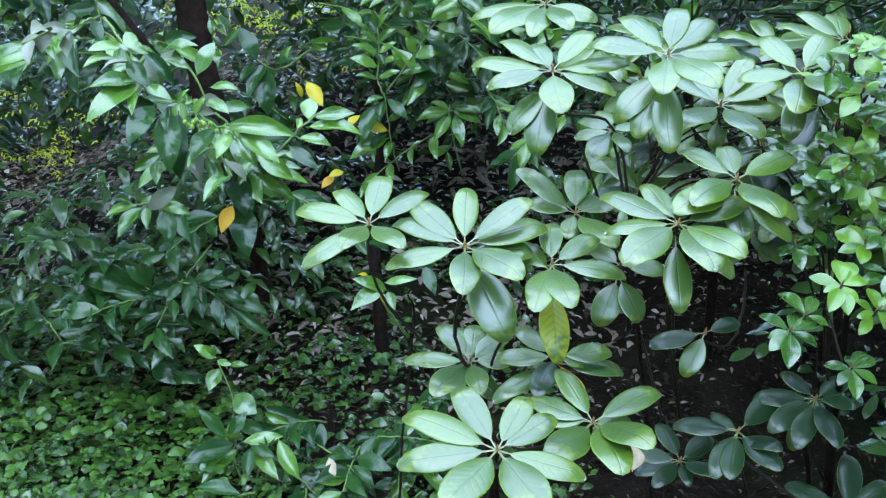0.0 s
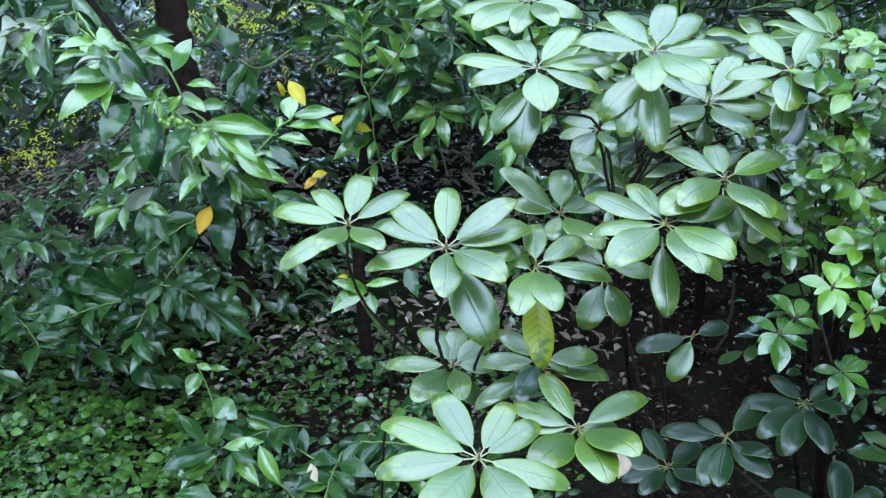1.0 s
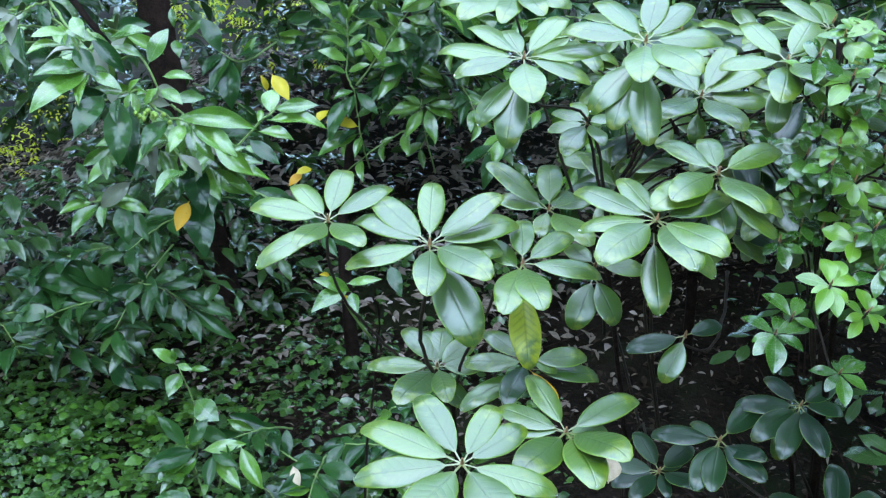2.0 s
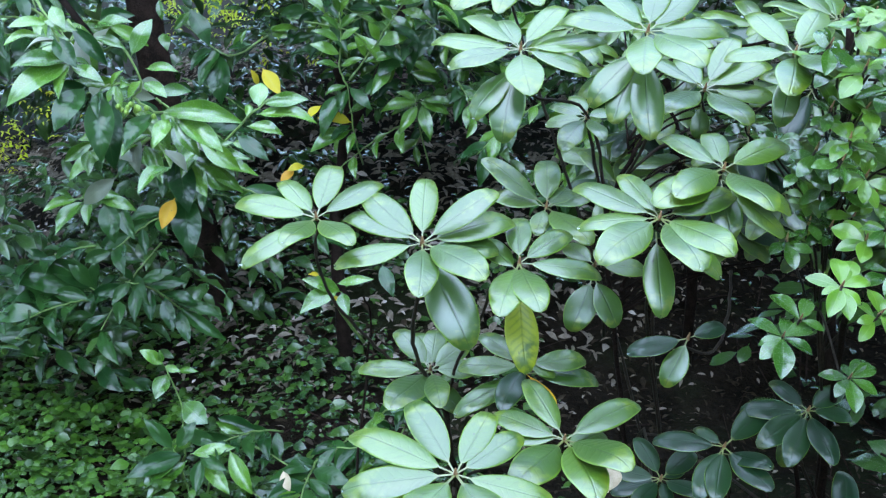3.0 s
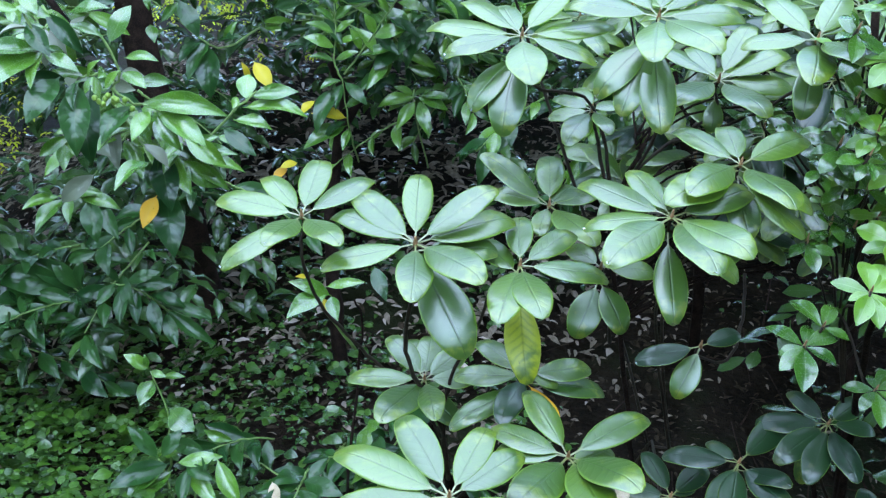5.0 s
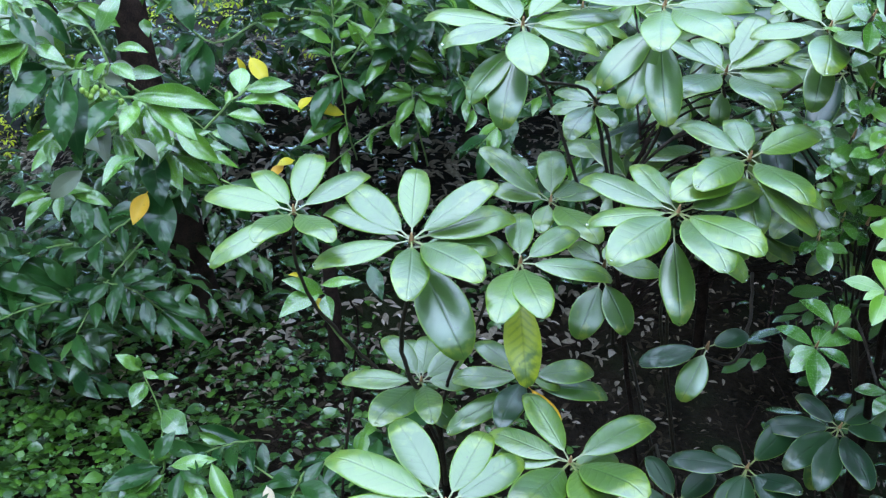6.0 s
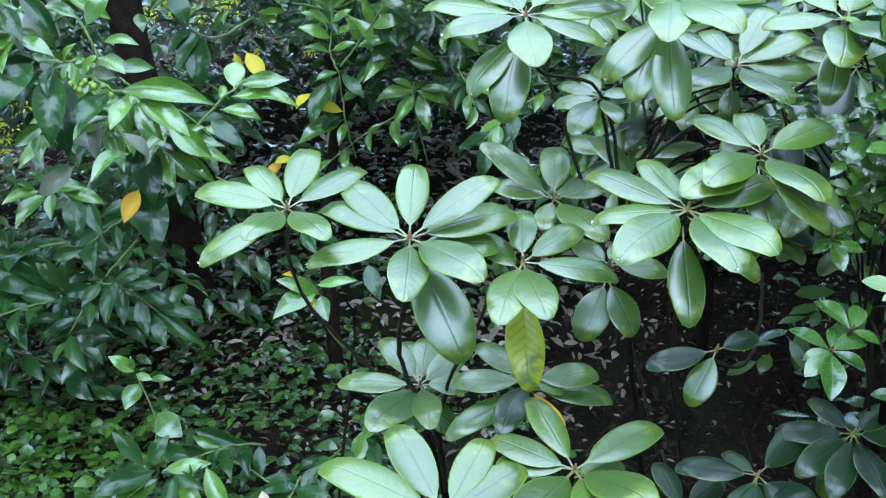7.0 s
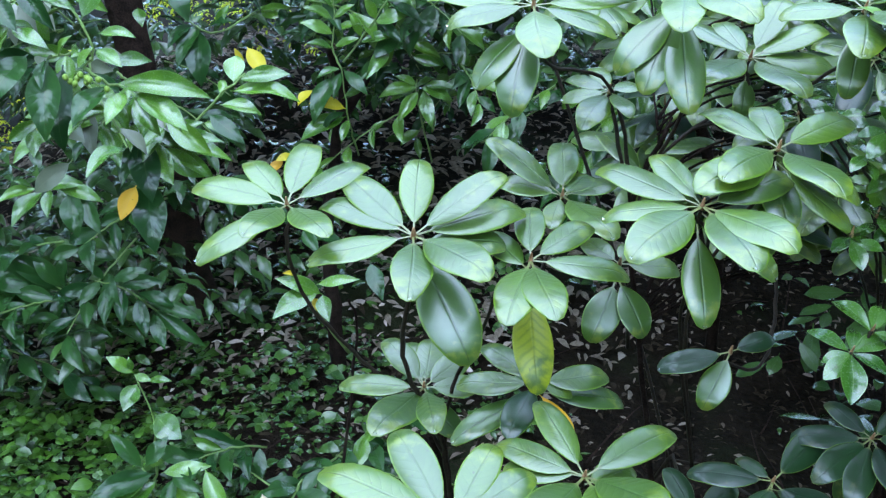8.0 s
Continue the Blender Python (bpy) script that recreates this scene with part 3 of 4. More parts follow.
# ---- cherry laurel with long pointed leaves ----
LAUREL_MATS = [M_LAUREL, M_LAUREL_DARK, M_LAUREL_PALE, M_RHODO_YELLOW, M_YELLOW, M_ORANGE]
LAUREL_NOTE = ["", "dark glossy drooping leaf, shade partly put into its colour", "pale greyish leaf", "", "yellow leaf", "withered orange leaf"]
laurel = thing("cherry_laurel", "tall cherry laurel with glossy pointed leaves and green berries", "shrub", (-0.65, 3.4, 0.15))
back_laurel = thing("cherry_laurel", "cherry laurel on dark forked stems at the foot of the bank", "shrub", (-0.18, 3.25, 0.1))
right_laurel = thing("cherry_laurel", "dark cherry laurel standing behind the rhododendron", "shrub", (0.9, 3.3, 0.1))
seedling = thing("young_laurel", "young laurel with a few toothed leaves above the ground cover", "shrub", (-0.60, 2.68, 0.05), "young laurels")
low_laurel = thing("young_laurel", "low glossy young laurel spreading over the ground cover", "shrub", (-0.52, 2.55, 0.03), "young laurels")
twig_laurel = thing("young_laurel", "thin laurel sucker with green and yellow leaves", "shrub", (-0.10, 1.98, 0.0), "young laurels")
UP = Vector((0, -0.9, 0.8)).normalized()


def spray(shrub, stem, radius, leaves):
    """A twig with its leaves. Leaves: place, heading, rise, length, width ratio, roll, look."""
    twig = stem_part("twig", shrub, stem, radius, radius * 0.6, M_GREEN_STEM)
    for x, y, z, az, el, length, ratio, roll, look_no in leaves:
        d = Vector((math.cos(radians(az)) * math.cos(radians(el)), math.sin(radians(az)) * math.cos(radians(el)), math.sin(radians(el))))
        me = leaf_mesh("laurel", pick.randrange(7), LAUREL_MATS[look_no], M_UNDER)
        part("leaf", me, twig, LAUREL_NOTE[look_no], leaf_frame(Vector((x, y, z)), d, UP, length, ratio * length, roll + pick.uniform(-12, 12)))
    return twig


for line, r0, r1 in (([(-0.62, 3.55, 0.0), (-0.72, 3.45, 0.7), (-0.80, 3.4, 1.2), (-0.86, 3.4, 2.2)], 0.06, 0.045),
                     ([(-0.84, 3.4, 1.70), (-0.98, 3.0, 1.66), (-0.90, 2.6, 1.48), (-0.62, 2.3, 1.22)], 0.018, 0.006),
                     ([(-0.18, 3.25, 0.0), (-0.21, 3.22, 0.35), (-0.23, 3.3, 0.60), (-0.19, 3.4, 0.92), (-0.22, 3.35, 1.05)], 0.024, 0.012),
                     ([(-0.19, 3.4, 0.86), (-0.12, 3.5, 0.98), (-0.03, 3.6, 1.20), (0.02, 3.7, 1.6)], 0.016, 0.012)):
    stem_part("branch", back_laurel if line[0][0] > -0.3 else laurel, line, r0, r1, M_TRUNK if r0 > 0.03 else M_BARK, sides=10)
stem_part("branch", right_laurel, [(0.9, 3.3, 0.0), (0.86, 3.2, 0.6), (0.7, 3.1, 1.2), (0.72, 3.1, 2.0)], 0.02, 0.012, M_BARK)
stem_part("stalk", seedling, [(-0.60, 2.68, 0.0), (-0.59, 2.66, 0.1), (-0.575, 2.66, 0.16)], 0.004, 0.003, M_GREEN_STEM)
stem_part("stalk", low_laurel, [(-0.52, 2.56, 0.0), (-0.51, 2.55, 0.05), (-0.50, 2.55, 0.10)], 0.004, 0.003, M_GREEN_STEM)
stem_part("stalk", twig_laurel, [(-0.10, 1.98, -0.02), (-0.09, 1.97, 0.4), (-0.06, 1.99, 0.72), (-0.07, 1.97, 0.79)], 0.003, 0.002, M_BARK)


# slopes of camera sightlines along which foliage is left out to fit the view
VIEW_GAPS = [(-0.385, 0.065, -0.185, 0.048), (-0.185, 0.028, -0.33, 0.042), (-0.175, 0.035, -0.055, 0.032), (-0.105, 0.014, -0.10, 0.015)]


def in_view_gap(p, grow=1.0):
    return any(abs(p.x / p.y - gx) < wx * grow and abs((p.z - 1.4) / p.y - gz) < wz * grow for gx, wx, gz, wz in VIEW_GAPS)


def wild_spray(shrub, rng, base, way, length, count, leaf, dark, hang=1.0, pale=0.0):
    """A twig whose leaves alternate along it."""
    side = way.cross(Vector((0, 0, 1))).normalized()
    # twigs that cross a camera sightline are dropped
    if any(in_view_gap(base + way * length * s, 1.6) for s in (0.0, 0.35, 0.7, 1.0)):
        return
    line = [base + way * length * s + Vector((0, 0, -0.25 * length * s * s)) for s in (0.0, 0.33, 0.66, 1.0)]
    leaves = []
    for k in range(count):
        s = (k + 1) / count
        p = line[0] + way * length * s + Vector((0, 0, -0.25 * length * s * s))
        d = way * rng.uniform(0.3, 0.9) + side * (1 if k % 2 else -1) * rng.uniform(0.4, 1.0) + Vector((0, 0, rng.uniform(-hang, 0.15)))
        d.normalize()
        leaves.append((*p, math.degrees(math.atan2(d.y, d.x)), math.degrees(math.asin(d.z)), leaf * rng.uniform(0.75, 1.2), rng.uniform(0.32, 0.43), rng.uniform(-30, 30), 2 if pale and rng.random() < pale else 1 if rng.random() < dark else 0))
    spray(shrub, line, 0.0028, leaves)


rng = random.Random(31)
# last number: share of dark leaves, raised where shade is put into colour
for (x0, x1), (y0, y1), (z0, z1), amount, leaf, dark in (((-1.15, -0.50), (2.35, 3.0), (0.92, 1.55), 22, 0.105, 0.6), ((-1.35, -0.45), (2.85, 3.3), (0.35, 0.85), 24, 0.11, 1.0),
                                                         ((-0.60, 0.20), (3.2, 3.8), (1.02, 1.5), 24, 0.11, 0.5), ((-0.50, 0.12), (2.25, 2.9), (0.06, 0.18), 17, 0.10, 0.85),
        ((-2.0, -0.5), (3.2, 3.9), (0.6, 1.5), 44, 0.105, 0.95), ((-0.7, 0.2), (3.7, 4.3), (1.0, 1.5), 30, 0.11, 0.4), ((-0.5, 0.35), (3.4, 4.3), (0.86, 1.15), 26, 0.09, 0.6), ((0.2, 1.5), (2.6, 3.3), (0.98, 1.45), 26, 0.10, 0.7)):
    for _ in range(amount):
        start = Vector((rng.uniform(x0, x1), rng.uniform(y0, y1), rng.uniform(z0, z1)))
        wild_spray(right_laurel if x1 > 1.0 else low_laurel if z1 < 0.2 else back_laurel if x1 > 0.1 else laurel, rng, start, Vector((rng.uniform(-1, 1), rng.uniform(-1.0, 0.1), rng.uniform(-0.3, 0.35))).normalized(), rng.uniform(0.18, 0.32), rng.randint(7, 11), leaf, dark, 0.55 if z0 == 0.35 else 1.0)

spray(laurel, [(-0.702, 2.200, 1.318), (-0.636, 2.100, 1.268), (-0.610, 2.100, 1.199)], 0.003, [
    (-0.608, 2.1, 1.199, -147, -1, 0.101, 0.36, 0, 0), (-0.606, 2.1, 1.196, -136, -26, 0.14, 0.36, 0, 0),
    (-0.608, 2.1, 1.194, -100, -45, 0.076, 0.36, 0, 0), (-0.607, 2.1, 1.192, -21, -20, 0.075, 0.36, 0, 0),
    (-0.608, 2.1, 1.201, 55, -13, 0.049, 0.36, 0, 0), (-0.582, 2.1, 1.153, -121, -40, 0.106, 0.47, 0, 1),
    (-0.649, 2.1, 1.271, -2, -14, 0.064, 0.36, 0, 0), (-0.63, 2.1, 1.298, -49, -39, 0.059, 0.47, 0, 0),
    (-0.639, 2.1, 1.267, -142, -1, 0.07, 0.36, 0, 0), (-0.65, 2.1, 1.245, -141, -8, 0.072, 0.36, 0, 0),
    (-0.632, 2.1, 1.244, -35, -42, 0.076, 0.47, 0, 1),
])
spray(laurel, [(-0.626, 2.170, 1.269), (-0.579, 2.140, 1.210), (-0.516, 2.120, 1.223), (-0.485, 2.120, 1.157), (-0.502, 2.120, 1.131)], 0.003, [
    (-0.569, 2.12, 1.257, -13, 11, 0.083, 0.36, 0, 0), (-0.568, 2.12, 1.24, -5, -16, 0.064, 0.36, 0, 0),
    (-0.607, 2.12, 1.262, -8, -47, 0.097, 0.33, 0, 1), (-0.5, 2.12, 1.207, 45, 55, 0.082, 0.47, 0, 0),
    (-0.48, 2.12, 1.16, -34, -21, 0.062, 0.47, 0, 0), (-0.475, 2.12, 1.184, -6, -2, 0.061, 0.36, 0, 0),
    (-0.542, 2.12, 1.146, -20, 53, 0.046, 0.36, 0, 0), (-0.558, 2.12, 1.141, -84, -61, 0.135, 0.4, 0, 1),
    (-0.556, 2.18, 1.128, -87, -70, 0.145, 0.4, 0, 1), (-0.563, 2.12, 1.143, -83, -41, 0.063, 0.36, 0, 1),
])
spray(laurel, [(-0.502, 2.120, 1.131), (-0.463, 2.120, 1.105), (-0.397, 2.120, 1.087), (-0.363, 2.170, 1.022)], 0.003, [
    (-0.464, 2.12, 1.136, 29, 3, 0.073, 0.36, 0, 0), (-0.46, 2.12, 1.103, 2, -6, 0.162, 0.26, 0, 0),
    (-0.425, 2.12, 1.093, -20, -29, 0.112, 0.4, 0, 0), (-0.438, 2.12, 1.093, -109, -37, 0.073, 0.43, 0, 0),
    (-0.466, 2.12, 1.102, -123, -36, 0.095, 0.43, 0, 1), (-0.428, 2.12, 1.087, -25, -50, 0.082, 0.36, 0, 0),
    (-0.513, 2.12, 1.129, -17, 49, 0.046, 0.47, 0, 0),
])
spray(laurel, [(-0.399, 2.350, 0.985), (-0.337, 2.350, 1.051), (-0.283, 2.350, 1.098)], 0.003, [
    (-0.305, 2.35, 1.08, 88, 53, 0.061, 0.66, 0, 0), (-0.297, 2.35, 1.087, -5, 8, 0.098, 0.36, 0, 0),
    (-0.312, 2.35, 1.065, -4, -5, 0.13, 0.28, 0, 0), (-0.332, 2.35, 1.04, -9, -10, 0.081, 0.38, 0, 0),
    (-0.354, 2.35, 1.023, -29, -30, 0.094, 0.36, 0, 1), (-0.366, 2.35, 1.006, -11, -10, 0.066, 0.36, 0, 0),
    (-0.329, 2.35, 1.054, 93, 41, 0.046, 0.36, 0, 0),
])
spray(laurel, [(-0.415, 2.200, 1.075), (-0.451, 2.300, 1.015), (-0.436, 2.300, 0.974), (-0.426, 2.300, 0.956)], 0.003, [
    (-0.471, 2.3, 1.005, 123, 38, 0.048, 0.36, 0, 0), (-0.467, 2.3, 0.994, -66, -58, 0.132, 0.43, 0, 1),
    (-0.476, 2.3, 0.989, -103, -49, 0.1, 0.36, 0, 1), (-0.44, 2.3, 0.977, -54, -47, 0.09, 0.47, 0, 0),
    (-0.435, 2.3, 0.973, -2, -10, 0.135, 0.27, 0, 0), (-0.428, 2.3, 0.985, -1, -1, 0.111, 0.28, 0, 0),
    (-0.424, 2.3, 0.989, -2, 22, 0.076, 0.36, 0, 0), (-0.484, 2.3, 0.996, -142, -1, 0.053, 0.36, 0, 0),
    (-0.46, 2.3, 0.915, -72, -58, 0.146, 0.43, 0, 1), (-0.468, 2.25, 0.908, -118, -50, 0.070, 0.48, 0, 5),
    (-0.419, 2.3, 0.968, -12, -32, 0.104, 0.28, 0, 0), (-0.425, 2.3, 0.974, -17, -36, 0.083, 0.24, 0, 0),
])
spray(back_laurel, [(-0.416, 3.300, 1.154), (-0.497, 3.100, 1.115), (-0.616, 3.100, 1.198), (-0.688, 3.100, 1.250)], 0.003, [
    (-0.598, 3.1, 1.24, -33, -54, 0.115, 0.47, 0, 1), (-0.528, 3.1, 1.126, -78, -67, 0.15, 0.46, 0, 1),
    (-0.68, 3.1, 1.265, -67, -66, 0.059, 0.36, 0, 0), (-0.647, 3.1, 1.18, -5, 43, 0.08, 0.36, 0, 0),
    (-0.675, 3.1, 1.175, -65, -44, 0.062, 0.52, 0, 0), (-0.504, 3.1, 1.13, -20, 13, 0.081, 0.36, 0, 1),
    (-0.481, 3.1, 1.123, -16, 59, 0.072, 0.36, 0, 0), (-0.539, 3.1, 1.138, -133, -34, 0.098, 0.36, 0, 1),
    (-0.519, 3.1, 1.138, -130, -50, 0.131, 0.36, 0, 1), (-0.406, 3.1, 1.08, -39, -45, 0.095, 0.47, 0, 4),
    (-0.42, 3.1, 1.03, -129, 65, 0.053, 0.36, 0, 4),
])
spray(back_laurel, [(-0.183, 3.280, 1.009), (-0.205, 3.280, 1.059), (-0.200, 3.280, 1.140), (-0.203, 3.280, 1.229)], 0.003, [
    (-0.203, 3.28, 1.062, -160, 14, 0.077, 0.36, 0, 0), (-0.202, 3.28, 1.067, -12, 21, 0.074, 0.36, 0, 0),
    (-0.201, 3.28, 1.1, -163, 21, 0.097, 0.36, 0, 0), (-0.202, 3.28, 1.108, -12, 20, 0.075, 0.36, 0, 0),
    (-0.202, 3.28, 1.14, -162, 23, 0.088, 0.36, 0, 0), (-0.202, 3.28, 1.143, -14, 34, 0.069, 0.36, 0, 0),
    (-0.203, 3.28, 1.173, -156, 36, 0.069, 0.36, 0, 0), (-0.203, 3.28, 1.176, -15, 39, 0.072, 0.36, 0, 0),
    (-0.202, 3.28, 1.221, -133, 65, 0.062, 0.36, 0, 0), (-0.202, 3.28, 1.221, -25, 52, 0.062, 0.36, 0, 0),
])
spray(back_laurel, [(-0.178, 3.280, 1.026), (-0.102, 3.280, 1.125), (-0.035, 3.280, 1.222), (0.014, 3.280, 1.285)], 0.003, [
    (-0.135, 3.28, 1.079, -9, 13, 0.104, 0.36, 0, 0), (-0.127, 3.28, 1.092, -151, 62, 0.075, 0.36, 0, 0),
    (-0.093, 3.28, 1.133, -11, 14, 0.095, 0.47, 0, 0), (-0.088, 3.28, 1.141, -148, 60, 0.066, 0.47, 0, 0),
    (-0.052, 3.28, 1.189, -26, -27, 0.113, 0.36, 0, 1), (-0.048, 3.28, 1.198, -151, 51, 0.063, 0.36, 0, 0),
    (-0.027, 3.28, 1.23, -14, -13, 0.095, 0.36, 0, 0), (-0.183, 3.28, 1.009, -156, -17, 0.074, 0.36, 0, 0),
    (-0.178, 3.28, 1.006, -34, -36, 0.102, 0.36, 0, 1), (-0.183, 3.28, 1.001, -109, -51, 0.087, 0.36, 0, 1),
    (-0.195, 3.28, 0.993, -133, -53, 0.154, 0.36, 0, 1),
])
spray(back_laurel, [(-0.146, 3.400, 0.748), (-0.165, 3.300, 0.863), (-0.184, 3.300, 1.007)], 0.003, [
    (-0.173, 3.3, 0.897, -165, 11, 0.104, 0.36, 0, 4), (-0.176, 3.3, 0.889, -138, -27, 0.091, 0.36, 0, 1),
    (-0.173, 3.3, 0.875, -152, -21, 0.147, 0.36, 0, 0), (-0.165, 3.3, 0.868, -110, -45, 0.079, 0.36, 0, 0),
    (-0.186, 3.3, 0.923, -9, 26, 0.083, 0.36, 0, 0), (-0.264, 3.3, 0.948, -142, -37, 0.063, 0.47, 0, 4),
    (-0.35, 3.3, 0.75, -141, -31, 0.062, 0.47, 0, 5), (-0.32, 3.3, 0.764, -149, -8, 0.056, 0.47, 0, 4),
])
spray(laurel, [(-0.735, 2.800, 0.764), (-0.773, 2.700, 0.802), (-0.815, 2.700, 0.799), (-0.843, 2.700, 0.788)], 0.003, [
    (-0.815, 2.7, 0.799, -144, -10, 0.09, 0.36, 0, 0), (-0.801, 2.7, 0.795, -123, -33, 0.112, 0.36, 0, 0),
    (-0.787, 2.7, 0.799, -84, -43, 0.076, 0.36, 0, 0), (-0.814, 2.7, 0.802, 6, 3, 0.102, 0.36, 0, 0),
    (-0.767, 2.7, 0.795, 0, -14, 0.098, 0.36, 0, 0), (-0.828, 2.7, 0.802, -137, 27, 0.046, 0.36, 0, 0),
    (-0.746, 2.7, 0.795, -63, -54, 0.113, 0.47, 0, 1), (-0.719, 2.7, 0.788, -46, -48, 0.106, 0.36, 0, 1),
])
# the next two sprays are all dark leaves: the hollow's shade as colour
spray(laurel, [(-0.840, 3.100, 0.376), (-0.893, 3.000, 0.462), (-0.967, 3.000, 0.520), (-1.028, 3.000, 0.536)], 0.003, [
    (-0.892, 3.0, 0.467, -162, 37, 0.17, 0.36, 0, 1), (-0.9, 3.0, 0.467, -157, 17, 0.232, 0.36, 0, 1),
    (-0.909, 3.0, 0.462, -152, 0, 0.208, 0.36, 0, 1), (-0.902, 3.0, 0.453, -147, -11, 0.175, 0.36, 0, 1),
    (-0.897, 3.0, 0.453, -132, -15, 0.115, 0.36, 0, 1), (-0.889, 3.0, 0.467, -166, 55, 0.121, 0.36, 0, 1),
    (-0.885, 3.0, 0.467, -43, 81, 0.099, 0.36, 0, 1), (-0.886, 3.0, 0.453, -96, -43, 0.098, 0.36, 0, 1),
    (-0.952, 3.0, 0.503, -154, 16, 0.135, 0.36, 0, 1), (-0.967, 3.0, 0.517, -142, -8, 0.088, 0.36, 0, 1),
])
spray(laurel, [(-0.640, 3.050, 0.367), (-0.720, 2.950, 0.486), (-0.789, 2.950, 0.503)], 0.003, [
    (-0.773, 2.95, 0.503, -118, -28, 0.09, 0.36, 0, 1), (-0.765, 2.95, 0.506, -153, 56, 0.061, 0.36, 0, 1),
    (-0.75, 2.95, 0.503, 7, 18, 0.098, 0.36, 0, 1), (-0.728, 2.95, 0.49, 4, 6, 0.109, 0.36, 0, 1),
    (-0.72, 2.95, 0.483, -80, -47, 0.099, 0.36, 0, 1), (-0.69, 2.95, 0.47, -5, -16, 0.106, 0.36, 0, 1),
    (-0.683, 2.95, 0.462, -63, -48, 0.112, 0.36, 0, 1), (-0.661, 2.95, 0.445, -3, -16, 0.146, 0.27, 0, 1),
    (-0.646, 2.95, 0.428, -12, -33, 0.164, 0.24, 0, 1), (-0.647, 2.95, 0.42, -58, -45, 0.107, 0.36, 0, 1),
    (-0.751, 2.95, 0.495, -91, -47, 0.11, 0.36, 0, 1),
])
spray(seedling, [(-0.619, 2.680, 0.123), (-0.586, 2.680, 0.228), (-0.625, 2.680, 0.362)], 0.003, [
    (-0.628, 2.68, 0.366, -161, 40, 0.074, 0.47, 0, 0), (-0.632, 2.68, 0.37, -109, 78, 0.039, 0.43, 0, 0),
    (-0.625, 2.68, 0.362, -21, -11, 0.045, 0.47, 0, 0), (-0.62, 2.68, 0.339, -105, -28, 0.079, 0.57, 0, 0),
    (-0.598, 2.68, 0.347, -7, 3, 0.06, 0.33, 0, 0), (-0.584, 2.68, 0.26, -35, -24, 0.091, 0.71, 0, 0),
])
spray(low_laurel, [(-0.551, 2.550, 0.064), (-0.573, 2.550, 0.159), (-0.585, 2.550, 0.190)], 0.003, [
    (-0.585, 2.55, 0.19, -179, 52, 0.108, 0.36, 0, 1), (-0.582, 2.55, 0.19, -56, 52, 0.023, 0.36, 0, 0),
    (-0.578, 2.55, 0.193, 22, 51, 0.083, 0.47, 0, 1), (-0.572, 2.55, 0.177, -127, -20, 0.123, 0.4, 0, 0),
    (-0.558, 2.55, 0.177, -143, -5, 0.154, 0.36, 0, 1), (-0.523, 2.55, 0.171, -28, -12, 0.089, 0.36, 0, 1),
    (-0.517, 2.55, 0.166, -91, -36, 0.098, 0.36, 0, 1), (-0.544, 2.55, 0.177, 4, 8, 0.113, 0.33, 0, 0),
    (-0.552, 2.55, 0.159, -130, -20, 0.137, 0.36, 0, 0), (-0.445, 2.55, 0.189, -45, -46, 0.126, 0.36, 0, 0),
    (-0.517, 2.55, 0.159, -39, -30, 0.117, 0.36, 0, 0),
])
spray(back_laurel, [(0.067, 3.500, 0.710), (0.022, 3.400, 0.908), (0.022, 3.400, 0.969)], 0.003, [
    (0.022, 3.4, 0.943, -161, -21, 0.088, 0.36, 0, 0), (0.027, 3.4, 0.947, -166, -12, 0.12, 0.36, 0, 0),
    (0.03, 3.4, 0.947, -16, -19, 0.105, 0.4, 0, 0), (0.039, 3.4, 0.94, -66, -57, 0.119, 0.36, 0, 0),
    (0.027, 3.4, 0.935, -136, -45, 0.112, 0.36, 0, 0), (0.022, 3.4, 0.952, -163, 24, 0.069, 0.36, 0, 0),
    (0.039, 3.4, 0.952, -14, -3, 0.098, 0.36, 0, 0),
])
spray(twig_laurel, [(-0.072, 2.000, 0.689), (-0.118, 1.950, 0.778), (-0.142, 1.950, 0.836)], 0.003, [
    (-0.108, 1.95, 0.805, -164, 25, 0.077, 0.36, 0, 0), (-0.113, 1.95, 0.81, -138, -14, 0.089, 0.4, 0, 0),
    (-0.108, 1.95, 0.805, -75, -25, 0.058, 0.43, 0, 0), (-0.123, 1.95, 0.8, -58, -31, 0.037, 0.36, 0, 4),
    (-0.147, 1.95, 0.836, -131, 20, 0.028, 0.36, 0, 4), (-0.117, 1.95, 0.821, -11, 12, 0.069, 0.28, 0, 0),
    (-0.037, 2.0, 0.842, -69, -35, 0.074, 0.38, 0, 1),
])
bough = smooth_line([(-0.86, 2.35, 1.42), (-0.70, 2.24, 1.31), (-0.58, 2.18, 1.20), (-0.50, 2.16, 1.10), (-0.46, 2.24, 1.05)], 6)
rng = random.Random(61)
for k in range(24):
    start = bough[rng.randrange(len(bough))] + Vector((rng.uniform(-0.07, 0.05), rng.uniform(0.0, 0.22), rng.uniform(-0.06, 0.05)))
    wild_spray(laurel, rng, start, Vector((rng.uniform(-0.9, 0.9), rng.uniform(-0.9, -0.2), rng.uniform(-0.5, 0.2))).normalized(), rng.uniform(0.08, 0.16), rng.randint(4, 7), 0.085, 0.25, 1.0, 0.3)
berries = random.Random(3)
cluster = stem_part("fruit_stalk", laurel, [(-0.515, 2.12, 1.115), (-0.50, 2.10, 1.12), (-0.47, 2.09, 1.105)], 0.002, 0.0015, M_GREEN_STEM)
berry_mesh = ball_mesh("berry", 0.005, 1.15, M_BERRY)
